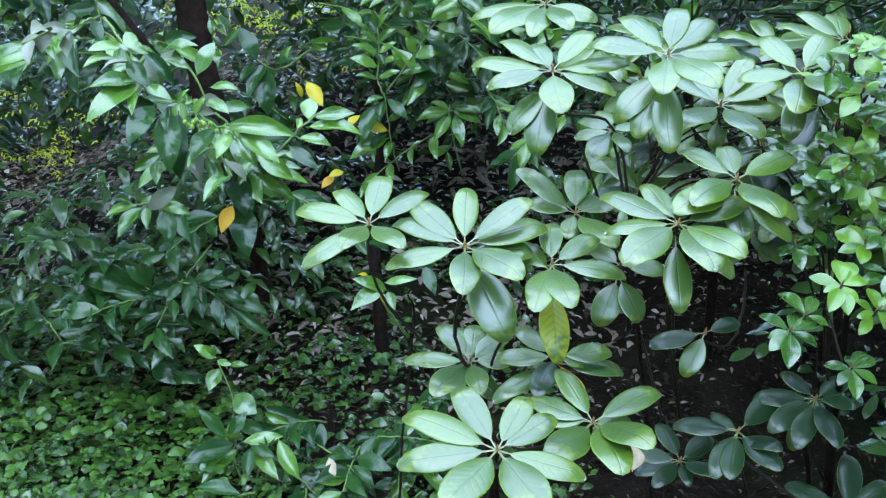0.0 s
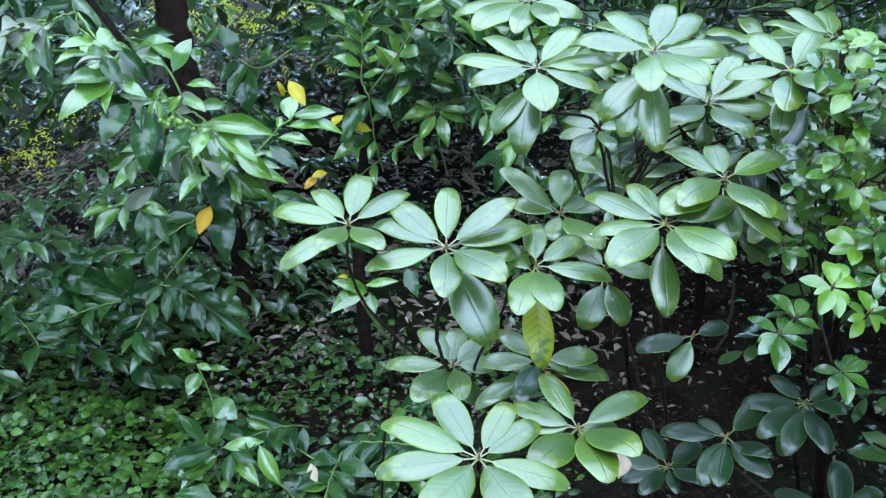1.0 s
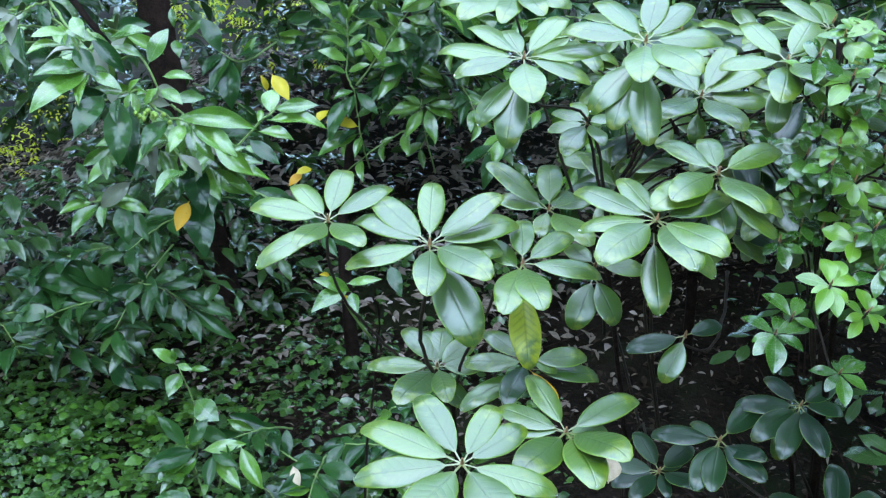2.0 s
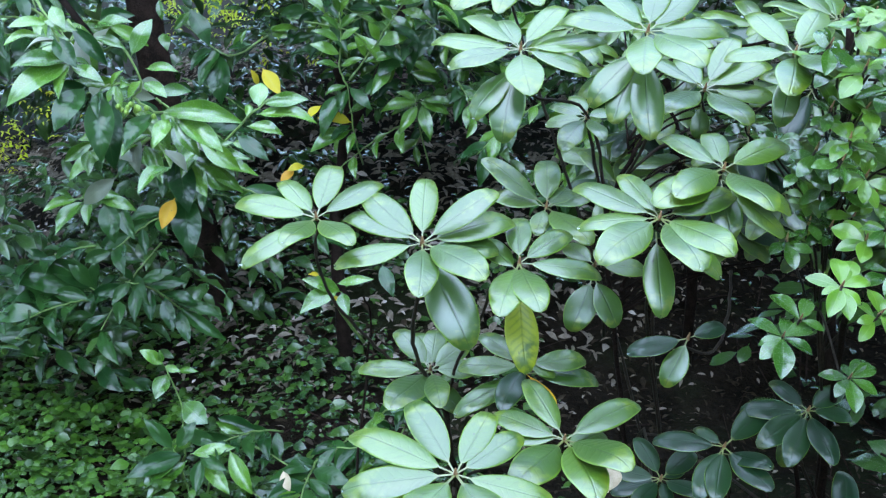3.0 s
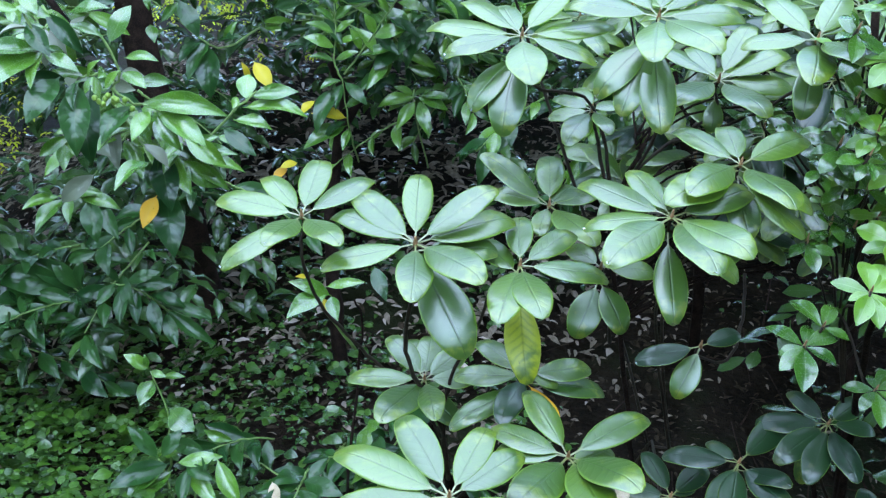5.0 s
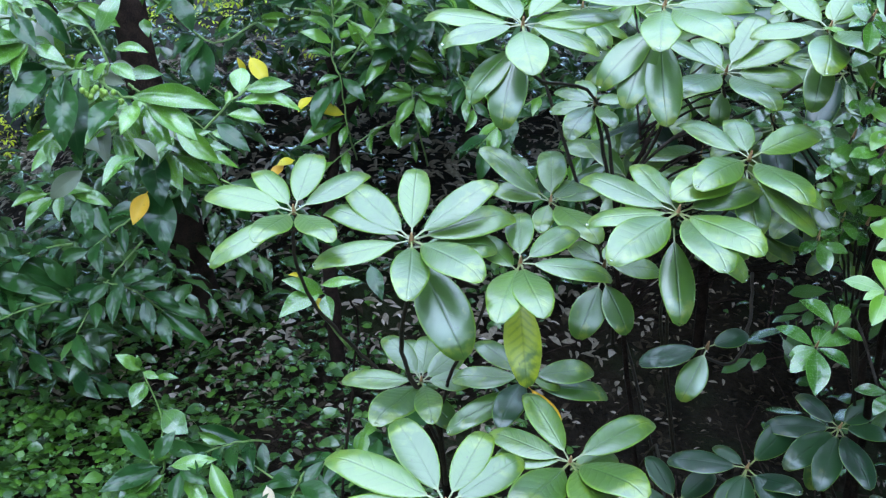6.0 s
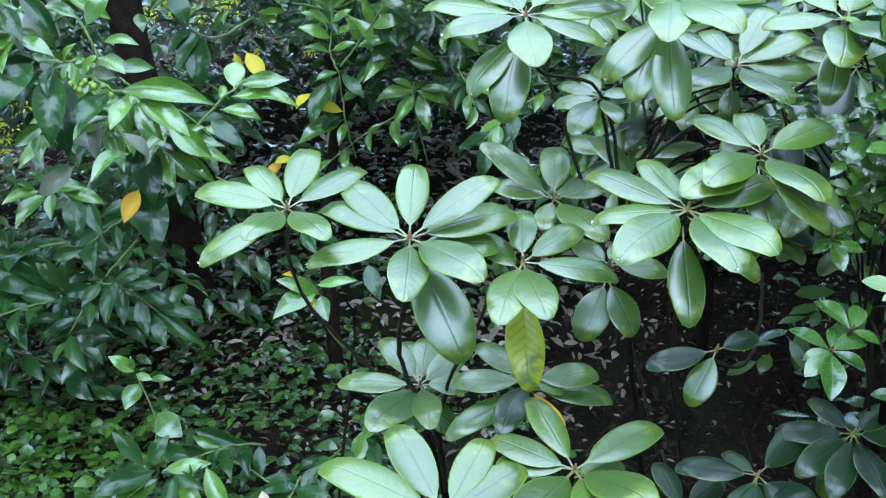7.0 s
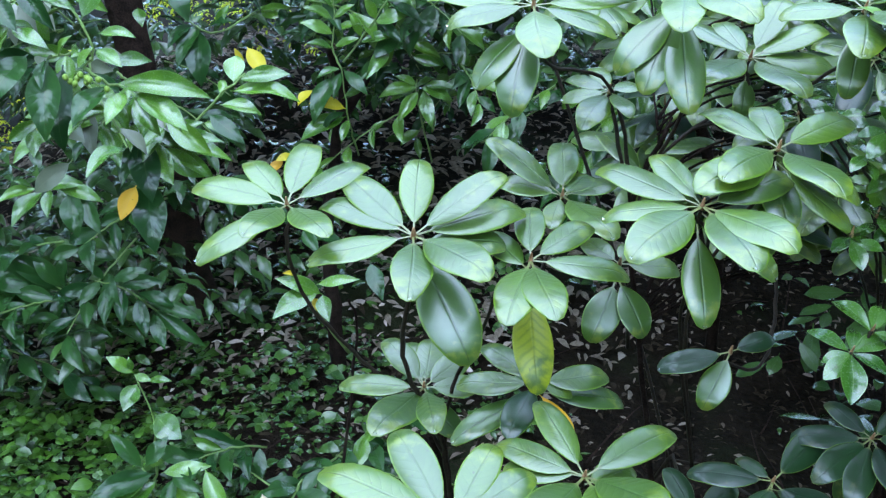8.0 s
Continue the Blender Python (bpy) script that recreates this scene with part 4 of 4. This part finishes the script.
for i in range(11):
    p = Vector((-0.515 + 0.05 * i / 10 + berries.uniform(-0.012, 0.012), 2.085 + berries.uniform(-0.012, 0.012), 1.122 - 0.02 * i / 10 + berries.uniform(-0.014, 0.014)))
    part("berry", berry_mesh, cluster, "", Matrix.Translation(p))

# ---- small-leaved shrub ----
azalea = thing("small_leaved_shrub", "evergreen shrub with small bright glossy rounded leaves", "shrub", (0.85, 2.05, 0.0))
AZALEA_MATS, AZALEA_DARK = [M_AZALEA] * 3, [M_SMALL] * 3
stem_part("branch", azalea, [(0.86, 2.05, -0.05), (0.80, 1.95, 0.5), (0.74, 1.85, 0.95), (0.72, 1.85, 1.3)], 0.012, 0.006, M_BARK)
stem_part("branch", azalea, [(0.84, 2.05, -0.05), (0.76, 1.85, 0.5), (0.68, 1.65, 0.85), (0.62, 1.5, 0.96)], 0.008, 0.004, M_BARK)


def small_whorl(centre, tilt, side, size, seed):
    rng = random.Random(seed)
    leaves = []
    count = rng.randint(7, 10)
    start = rng.uniform(0, 360)
    for k in range(count):
        inner = k % 3 == 2
        leaves.append((start + k * 137.5, rng.uniform(20, 50) if inner else rng.uniform(-25, 12), size * (0.6 if inner else rng.uniform(0.8, 1.15)), rng.uniform(0.42, 0.55), rng.uniform(-15, 15), 0.0 if inner else rng.uniform(0, 0.015), 0))
    x, y, z = centre
    base = [(x + (0.74 - x) * 0.35, y + (1.9 - y) * 0.4, z - 0.07), (x + (0.74 - x) * 0.8, y + (1.9 - y) * 0.8, z - 0.17)]
    rosette(azalea, centre, tilt, side, base, leaves, "small", AZALEA_MATS if seed % 5 in (0, 2) else AZALEA_DARK, 0.0016, M_STEM, seed % 3 == 0)
AZ_TWIG = [(0.66, 1.70, 0.86), (0.70, 1.75, 0.70)]
rosette(azalea, (0.598, 1.483, 0.968), 58, 0, AZ_TWIG, [
    (153, -4, 0.048, 0.45, 0, 0.0, 0), (81, -3, 0.058, 0.45, 0, 0.0, 0), (39, -4, 0.047, 0.45, 0, 0.0, 0),
    (-163, -6, 0.030, 0.45, 0, 0.0, 0), (-121, -3, 0.055, 0.45, 0, 0.0, 0), (-54, -5, 0.034, 0.45, 0, 0.0, 0),
    (15, -4, 0.047, 0.45, 0, 0.0, 0), (57, -3, 0.062, 0.45, 0, 0.0, 0), (-92, -4, 0.052, 0.45, 0, 0.0, 0),
], "small", AZALEA_MATS, 0.0016, M_STEM)
rosette(azalea, (0.562, 1.580, 0.859), 58, 0, AZ_TWIG, [
    (136, -4, 0.058, 0.45, 0, 0.0, 0), (-139, -4, 0.053, 0.45, 0, 0.0, 0), (-103, -3, 0.071, 0.45, 0, 0.0, 0),
    (-35, -5, 0.048, 0.45, 0, 0.0, 0), (24, -4, 0.062, 0.45, 0, 0.0, 0), (-165, -6, 0.038, 0.45, 0, 0.0, 0),
    (68, -5, 0.045, 0.45, 0, 0.0, 0),
], "small", AZALEA_DARK, 0.0016, M_STEM)
rosette(azalea, (0.593, 1.600, 0.879), 58, 0, AZ_TWIG, [
    (121, -4, 0.063, 0.45, 0, 0.0, 0), (61, -4, 0.052, 0.45, 0, 0.0, 0), (-27, -6, 0.038, 0.45, 0, 0.0, 0),
    (132, -12, 0.019, 0.45, 0, 0.0, 0), (49, -6, 0.039, 0.45, 0, 0.0, 0),
], "small", AZALEA_DARK, 0.0016, M_STEM)
rosette(azalea, (0.677, 1.600, 0.786), 58, 0, AZ_TWIG, [
    (167, -5, 0.045, 0.45, 0, 0.0, 0), (92, -8, 0.031, 0.45, 0, 0.0, 0), (-134, -6, 0.042, 0.45, 0, 0.0, 0),
    (-95, -4, 0.058, 0.45, 0, 0.0, 0), (25, -4, 0.055, 0.45, 0, 0.0, 0), (-36, -5, 0.046, 0.45, 0, 0.0, 0),
    (48, -4, 0.052, 0.45, 0, 0.0, 0),
], "small", AZALEA_DARK, 0.0016, M_STEM)

for place, seed in zip([
    (0.628, 1.600, 1.304), (0.601, 1.620, 1.276), (0.638, 1.580, 1.250), (0.635, 1.660, 1.257),
    (0.636, 1.680, 1.179), (0.680, 1.660, 1.182), (0.629, 1.700, 1.116), (0.653, 1.640, 1.141),
    (0.636, 1.620, 1.112), (0.615, 1.720, 1.079), (0.692, 1.660, 1.083), (0.684, 1.720, 1.045),
    (0.656, 1.780, 1.026), (0.685, 1.750, 0.983), (0.605, 1.720, 0.969), (0.686, 1.620, 0.997),
    (0.706, 1.600, 1.023), (0.658, 1.620, 1.317), (0.708, 1.650, 1.215), (0.732, 1.660, 1.125),
    (0.687, 1.550, 0.906), (0.719, 1.600, 0.956), (0.736, 1.720, 1.040), (0.585, 1.900, 1.123),
    (0.746, 1.700, 1.282), (0.779, 1.700, 1.041), (0.618, 1.850, 1.099), (0.628, 1.720, 1.231),
    (0.674, 1.700, 1.201), (0.663, 1.740, 1.140), (0.710, 1.720, 1.114), (0.672, 1.760, 1.053),
    (0.714, 1.740, 1.000), (0.653, 1.760, 0.985), (0.698, 1.680, 1.267),
], range(50)):
    small_whorl(place, 50 + seed % 5 * 4, (seed * 37) % 50 - 25, 0.040 + 0.003 * (seed % 4), seed)

# the bush goes on above and beside; these unseen shoots are added for shade
rng = random.Random(77)
for k in range(105):
    place = (rng.uniform(0.1, 1.4), rng.uniform(2.3, 2.8), rng.uniform(1.40, 1.55)) if k % 6 == 0 else (rng.uniform(1.05, 1.6), rng.uniform(1.15, 2.0), rng.uniform(1.3, 1.7)) if k % 3 == 1 else (rng.uniform(0.92, 1.5), rng.uniform(1.3, 2.3), rng.uniform(0.6, 1.7))
    start = rng.uniform(0, 60)
    whorl = [(start + j * 360 / 7 + rng.uniform(-14, 14), rng.uniform(-22, 2), rng.uniform(0.10, 0.14), rng.uniform(0.37, 0.43), 0, rng.uniform(0, 0.02), 0) for j in range(7)]
    x, y, z = place
    rosette(bush, place, 55 + rng.uniform(0, 30), rng.uniform(-25, 25), [(x + (0.6 - x) * 0.3, y + 0.05, z - 0.14), (x + (0.6 - x) * 0.5, y + 0.2, z - 0.16)], whorl, radius=0.0016, bark=M_BARK, wet=False)

# further shoots inside the rhododendron; the last twelve are added to shade those below
for place, seed in zip([
    (0.528, 2.150, 1.277), (0.642, 2.100, 1.185), (0.697, 2.200, 1.270), (0.765, 2.000, 1.302),
    (0.426, 2.250, 1.184), (0.620, 2.000, 1.087), (0.687, 1.980, 0.995), (0.730, 2.000, 1.177),
    (0.423, 2.300, 0.971), (0.534, 2.100, 1.017), (0.619, 2.250, 1.272), (0.681, 2.000, 1.072),
    (0.513, 2.200, 1.124), (0.849, 2.100, 1.108), (0.435, 2.200, 0.945), (0.745, 2.100, 1.292),
    (0.610, 2.300, 1.202), (0.869, 2.100, 1.201), (0.482, 2.300, 1.059), (0.797, 2.100, 1.001),
    (0.841, 2.000, 1.001), (0.346, 2.300, 1.256), (0.466, 2.400, 1.273), (0.538, 2.150, 0.912),
    (0.636, 2.100, 0.891), (0.739, 2.150, 0.889), (0.812, 2.100, 0.869), (0.930, 2.200, 0.865),
    (0.619, 2.250, 0.923), (0.734, 2.250, 0.935), (0.839, 2.300, 0.876), (0.931, 2.300, 0.912),
    (0.996, 2.300, 0.961), (0.954, 2.100, 0.869), (0.896, 2.300, 1.008),
], range(50)):
    rng = random.Random(400 + seed)
    start = rng.uniform(0, 60)
    whorl = [(start + k * 360 / 7 + rng.uniform(-14, 14), rng.uniform(-22, 2), rng.uniform(0.095, 0.13), rng.uniform(0.37, 0.43), 0, rng.uniform(0, 0.02), 0 if rng.random() < 0.8 else 2) for k in range(7)]
    x, y, z = place
    rosette(bush, place, 52 + rng.uniform(0, 25), rng.uniform(-25, 25), [(x + (0.42 - x) * 0.3, y + (2.1 - y) * 0.4 + 0.03, z - 0.06), (x + (0.42 - x) * 0.7, y + (2.1 - y) * 0.8, z - 0.08), (0.41, 2.02, z - 0.13)], whorl, radius=0.0015, bark=M_BARK)



# ---- joined masses of leaves ----
def leaf_cloud(name, kind, rows_of, mat, cols=2, rows=4, variant=1):
    """One mesh of many leaves; rows_of holds (base, way, up, length, width)."""
    verts, faces, uvs, slots = leaf_data(kind, variant, cols, rows)
    half = (cols + 1) * (rows + 2)
    top = np.array(verts[:half])
    keep = [f for f, s in zip(faces, slots) if s == 0 and max(f) < half]
    quads = np.array(keep)
    uv = np.array(uvs[:half])
    mats = np.array([leaf_frame(Vector(b), Vector(d), Vector(u), l, w) for b, d, u, l, w in rows_of])
    pts = np.einsum("nij,kj->nki", mats[:, :3, :3], top) + mats[:, None, :3, 3]
    count = len(mats)
    all_faces = (quads[None] + (np.arange(count) * half)[:, None, None]).reshape(-1, 4)
    return mesh_from(name, pts.reshape(-1, 3).tolist(), all_faces.tolist(), [mat], np.tile(uv, (count, 1)))


def twig_leaves(rng, base, way, length, leaf, count, droop):
    """Leaves that alternate along a twig and hang a little."""
    rows = []
    side = way.cross(Vector((0, 0, 1)))
    side = side.normalized() if side.length > 0.05 else Vector((1, 0, 0))
    for k in range(count):
        s = (k + 0.5) / count
        p = base + way * length * s + Vector((0, 0, -0.12 * length * s * s))
        hand = 1 if k % 2 else -1
        d = way * rng.uniform(0.3, 0.8) + side * hand * rng.uniform(0.5, 1.0) + Vector((rng.uniform(-0.25, 0.25), rng.uniform(-0.25, 0.25), rng.uniform(-droop, 0.15)))
        size = leaf * rng.uniform(0.7, 1.2)
        rows.append((p, d, Vector((rng.uniform(-0.4, 0.4), rng.uniform(-0.7, 0.2), 1)), size, size * rng.uniform(0.34, 0.44)))
    return rows


def thicket(name, label, mat, seed, boxes, leaf, droop=0.9, cols=2, rows=4, twig_length=0.34, per=12, kind="laurel", view_gaps=True):
    rng = random.Random(seed)
    rows_of = []
    for (x0, x1), (y0, y1), (z0, z1), count in boxes:
        for _ in range(count):
            b = Vector((rng.uniform(x0, x1), rng.uniform(y0, y1), rng.uniform(z0, z1)))
            # keeps the same camera sightlines free of leaves
            if view_gaps and in_view_gap(b):
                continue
            w = Vector((rng.uniform(-1, 1), rng.uniform(-1.2, 0.5), rng.uniform(-0.5, 0.7))).normalized()
            rows_of += twig_leaves(rng, b, w, twig_length * rng.uniform(0.7, 1.3), leaf, per, droop)
    tagged(new(name, leaf_cloud(name, kind, rows_of, mat, cols, rows)), label, "foliage", kind="stuff")


thicket("laurel_thicket", "dense dark laurel foliage with glossy pointed leaves", M_LAUREL_FAR, 11, [
    ((-2.3, -0.45), (3.8, 4.8), (0.6, 2.3), 230),
    ((-0.75, 0.30), (4.1, 5.1), (0.98, 2.7), 280),
    ((0.15, 1.9), (3.1, 4.4), (0.85, 2.7), 330),
    ((0.2, 2.4), (4.4, 5.4), (0.8, 2.6), 170),
    ((-1.9, -0.6), (3.05, 3.7), (0.25, 0.85), 90),
    ((-3.6, -1.55), (4.5, 6.0), (0.05, 0.55), 150),
], 0.10)
# shrubs added outside the view to keep light off the lower whorls
thicket("shrub_mass", "dense shrubs added beside the rhododendron to shade its lower leaves", M_LAUREL_FAR, 17, [
    ((0.98, 1.9), (1.0, 2.0), (0.1, 2.3), 130),
    ((1.15, 2.4), (2.0, 3.4), (0.1, 2.4), 130),
    ((0.70, 1.8), (0.0, 1.0), (0.05, 1.15), 150),
], 0.12, kind="rhodo")
# unseen foliage added overhead to shade the bank and the low sprays
thicket("laurel_crown", "unseen laurel crowns added to shade the bank and low sprays", M_LAUREL_FAR, 15, [
    ((-1.0, 3.6), (3.9, 6.6), (2.4, 3.3), 180),
    ((-3.2, -1.0), (3.3, 4.3), (2.2, 3.0), 150),
    ((-1.7, -0.7), (2.7, 3.6), (1.8, 2.3), 38),
], 0.16, twig_length=0.6)
thicket("far_thicket", "dark shrubs closing the view beyond the bank", M_LAUREL_FAR, 12, [
    ((-1.5, 6.0), (5.4, 7.6), (0.75, 4.2), 620),
    ((-6.0, -1.5), (6.4, 7.8), (0.2, 4.2), 420),
    ((-4.6, -1.8), (6.0, 7.4), (0.15, 1.1), 260),
], 0.14, twig_length=0.5)
# leaves whose colour stands in for sunlight beyond the shrubs
thicket("sunlit_foliage", "far foliage with sunlight put into its bright yellow-green colour", M_SUN_PAINTED, 13, [
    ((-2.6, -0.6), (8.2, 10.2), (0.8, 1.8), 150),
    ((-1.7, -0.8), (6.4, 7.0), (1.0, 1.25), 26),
], 0.045, twig_length=0.26, view_gaps=False)
thicket("sunlit_foliage", "foliage specks between dark leaves, sunlight put into their yellow-green colour", M_SUN_PAINTED, 23, [
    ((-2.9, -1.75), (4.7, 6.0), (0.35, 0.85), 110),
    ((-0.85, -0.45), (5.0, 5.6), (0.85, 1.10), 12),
], 0.03, twig_length=0.14, per=8, view_gaps=False)
thicket("distant_woods", "distant dark woodland edge", M_LAUREL_FAR, 14, [
    ((-22.0, 22.0), (17.0, 22.0), (0.4, 9.0), 700),
], 0.6, twig_length=2.0, cols=2, rows=3)
# unseen trees added on three sides to block the low sky
thicket("trees_across_the_path", "unseen trees added behind and beside the path to block low sky", M_LAUREL_FAR, 16, [
    ((-18.0, 18.0), (-11.0, -8.0), (0.2, 6.5), 900),
    ((-10.5, -7.0), (-9.0, 10.0), (0.2, 10.0), 1000),
    ((6.0, 10.0), (-9.0, 10.0), (0.2, 11.0), 1000),
], 0.45, twig_length=1.6, cols=2, rows=3)

# unseen crowns added so that drooping leaves reflect less sky
thicket("tree_crown", "unseen tree crowns added over the bank to block sky reflections", M_LAUREL_FAR, 19, [
    ((-7.0, 7.0), (6.5, 9.5), (3.2, 6.8), 520),
], 0.34, twig_length=1.2, cols=2, rows=3)
# unseen crowns added to block sky on both sides of an open slot
thicket("overhanging_crown", "unseen crowns added over both sides of the path to block sky", M_LAUREL_FAR, 18, [
    ((3.2, 9.0), (-7.0, -2.6), (4.8, 7.5), 330),
    ((-8.0, -2.4), (-7.0, -3.6), (4.8, 7.2), 330),
], 0.36, twig_length=1.3, cols=2, rows=3)

# ---- an added dark ring hides the bright horizon from the glossy leaves ----
ring_v, ring_f = [], []
for k in range(72):
    a = 2 * math.pi * k / 72
    for r, z in ((44.0, -0.5), (42.0, 4.0), (43.0, 7.0 + 0.8 * noise.noise((k * 0.9, 0, 0))), (46.0, 6.0), (46.5, -0.5)):
        ring_v.append((r * math.cos(a), r * math.sin(a), z))
    for j in range(4):
        q = (k + 1) % 72
        ring_f.append((k * 5 + j, q * 5 + j, q * 5 + j + 1, k * 5 + j + 1))
M_RING = rough_material("horizon_ring", (0.012, 0.03, 0.01), (0.04, 0.08, 0.025), 3.0, 0.8, 0.1)
tagged(new("backdrop", mesh_from("backdrop", ring_v, ring_f, [M_RING])), "dark green ring added to hide the bright horizon", "hedge", kind="structure")

# ---- leaf litter on the bank ----
rng = random.Random(21)
rows_of = []
bank = []
for k in range(30000):
    x, y = rng.uniform(-3.0, 2.6), 2.0 + 4.6 * rng.random()
    # the paler copy begins nearer on the left, where the bank is lighter lit
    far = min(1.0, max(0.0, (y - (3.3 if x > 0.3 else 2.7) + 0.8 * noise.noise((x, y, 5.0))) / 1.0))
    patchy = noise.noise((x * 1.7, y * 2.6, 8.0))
    if (far == 0.0 and x > 0.2 and rng.random() < 0.1) or rng.random() < far * 0.3:
        continue
    a, size = rng.uniform(0, 6.28), 0.012 + 0.028 * rng.random() ** 1.8 + far * 0.055 * rng.random()
    z = ground_height(x, y) + 0.008 + (0.02 + 0.05 * far) * rng.random()
    gx, gy = (ground_height(x + 0.04, y) - ground_height(x, y)) / 0.04, (ground_height(x, y + 0.04) - ground_height(x, y)) / 0.04
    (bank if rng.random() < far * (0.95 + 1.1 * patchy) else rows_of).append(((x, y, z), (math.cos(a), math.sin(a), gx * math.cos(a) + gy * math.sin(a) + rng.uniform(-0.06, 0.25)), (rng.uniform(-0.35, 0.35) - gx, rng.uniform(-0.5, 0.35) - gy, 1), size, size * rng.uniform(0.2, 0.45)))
tagged(new("leaf_litter", leaf_cloud("leaf_litter", "laurel", rows_of, M_SHADED_LITTER, 2, 5, 5)), "dead leaves lying on damp soil, shade put into their dark colour", "leaf litter", kind="stuff")
tagged(new("leaf_litter", leaf_cloud("leaf_litter", "laurel", bank, M_LIT_LITTER, 2, 5, 5)), "greyish-brown dead leaves covering the bank, light put into their colour", "leaf litter", kind="stuff")

verts, faces = [], []
for _ in range(420):
    x, y, a = rng.uniform(-1.8, 2.4), rng.uniform(2.1, 6.0), rng.uniform(0, 6.28)
    long = rng.uniform(0.08, 0.4)
    line = [Vector((x + math.cos(a) * long * s, y + math.sin(a) * long * s, ground_height(x + math.cos(a) * long * s, y + math.sin(a) * long * s) + 0.02 + rng.uniform(-0.004, 0.012))) for s in (0.0, 0.35, 0.7, 1.0)]
    v, fc = tube(line, rng.uniform(0.002, 0.004), 0.0012, 5, 0.1, rng.randrange(999))
    faces += [tuple(i + len(verts) for i in q) for q in fc]
    verts += v
tagged(new("fallen_twigs", mesh_from("fallen_twigs", verts, faces, [M_TRUNK])), "thin dead twigs among the fallen leaves", "twigs", kind="stuff")

# ---- low ground cover ----
rng = random.Random(22)
rows_of, broad, tiny = [], [], []
for _ in range(21000):
    x, y = rng.uniform(-2.9, 0.45), rng.uniform(1.2, 3.75)
    if rng.random() > min(1.0, (x + 2.9 + 0.5 * noise.noise((y * 2, 1, 4))) * 1.4, (y - 1.2 + 0.5 * noise.noise((x * 2, 4, 1))) * 1.5):
        continue
    lush = noise.noise((x * 2.2, y * 2.2, 7.0))
    if rng.random() > min(1.0, max(0.07, (-0.35 - x) * 1.5 + 0.25 + (2.8 - y) * 0.4 + 0.7 * lush)):
        continue
    mound = 0.10 + 0.10 * lush
    z = ground_height(x, y) + max(0.012, mound * rng.uniform(0.15, 1.15))
    a0, size = rng.uniform(0, 6.28), 0.012 + 0.022 * rng.random() ** 1.3
    tilt = Vector((rng.uniform(-0.9, 0.9), rng.uniform(-1.1, 0.6), 1))
    if rng.random() < 0.07:
        broad.append(((x, y, z + 0.02), (math.cos(a0), math.sin(a0), rng.uniform(-0.5, 0.2)), tilt, size * 1.9, size * 1.1))
        continue
    for k in range(rng.choice((1, 2, 3))):
        a = a0 + k * 2.094 + rng.uniform(-0.25, 0.25)
        rows_of.append(((x, y, z), (math.cos(a), math.sin(a), rng.uniform(-0.35, 0.25)), tilt + Vector((rng.uniform(-0.2, 0.2), rng.uniform(-0.2, 0.2), 0)), size, size * rng.uniform(0.8, 1.1)))
for _ in range(1500):
    x, y = rng.uniform(-0.9, 1.7), rng.uniform(2.6, 5.8)
    if noise.noise((x * 2, y * 2, 9.0)) < 0.0:
        continue
    a0, size = rng.uniform(0, 6.28), rng.uniform(0.02, 0.065)
    tiny.append(((x, y, ground_height(x, y) + rng.uniform(0.02, 0.12)), (math.cos(a0), math.sin(a0), rng.uniform(-0.4, 0.3)), (rng.uniform(-0.5, 0.5), rng.uniform(-0.8, 0.2), 1), size, size * rng.uniform(0.4, 0.7)))
for _ in range(5600):
    x, y = rng.uniform(-1.5, 0.45), rng.uniform(2.2, 4.3)
    if rng.random() < max(0.0, (x + 0.1) * 1.6) or noise.noise((x * 3, y * 3, 2.0)) < -0.25:
        continue
    a0, size = rng.uniform(0, 6.28), 0.016 + 0.045 * rng.random() ** 2.2
    tiny.append(((x, y, ground_height(x, y) + rng.uniform(0.01, 0.09)), (math.cos(a0), math.sin(a0), rng.uniform(-0.4, 0.3)), (rng.uniform(-0.6, 0.6), rng.uniform(-0.9, 0.3), 1), size, size * rng.uniform(0.45, 0.8)))
tagged(new("creeping_plants", leaf_cloud("creeping_plants", "laurel", tiny, M_LAUREL_FAR, 2, 4)), "small dark creeping leaves over the leaf litter", "creeping plants", kind="stuff")
tagged(new("ground_cover", leaf_cloud("ground_cover", "lobed", rows_of, M_CLOVER, 2, 9)), "low green ground cover with small rounded leaflets", "ground cover", kind="stuff")
tagged(new("seedlings", leaf_cloud("seedlings", "laurel", broad, M_CLOVER, 2, 5)), "scattered broad-leaved seedlings among the ground cover", "seedlings", kind="stuff")


def fallen_leaf(label, place, heading, rise, length, ratio, roll):
    d = Vector((math.cos(radians(heading)) * math.cos(radians(rise)), math.sin(radians(heading)) * math.cos(radians(rise)), math.sin(radians(rise))))
    ob = tagged(new("fallen_leaf", leaf_mesh("laurel", 3, M_PALE, M_PALE)), label, "leaf", "fallen leaves")
    ob.matrix_world = leaf_frame(Vector(place), d, Vector((0, -0.7, 0.7)), length, ratio * length, roll)


fallen_leaf("pale bleached leaf caught among the ground cover", (-0.290, 2.390, 0.215), -60, -45, 0.052, 0.52, 10)
fallen_leaf("pinkish pale withered petal caught in a leaf whorl", (0.328, 1.625, 0.582), 80, 45, 0.05, 0.75, 0)
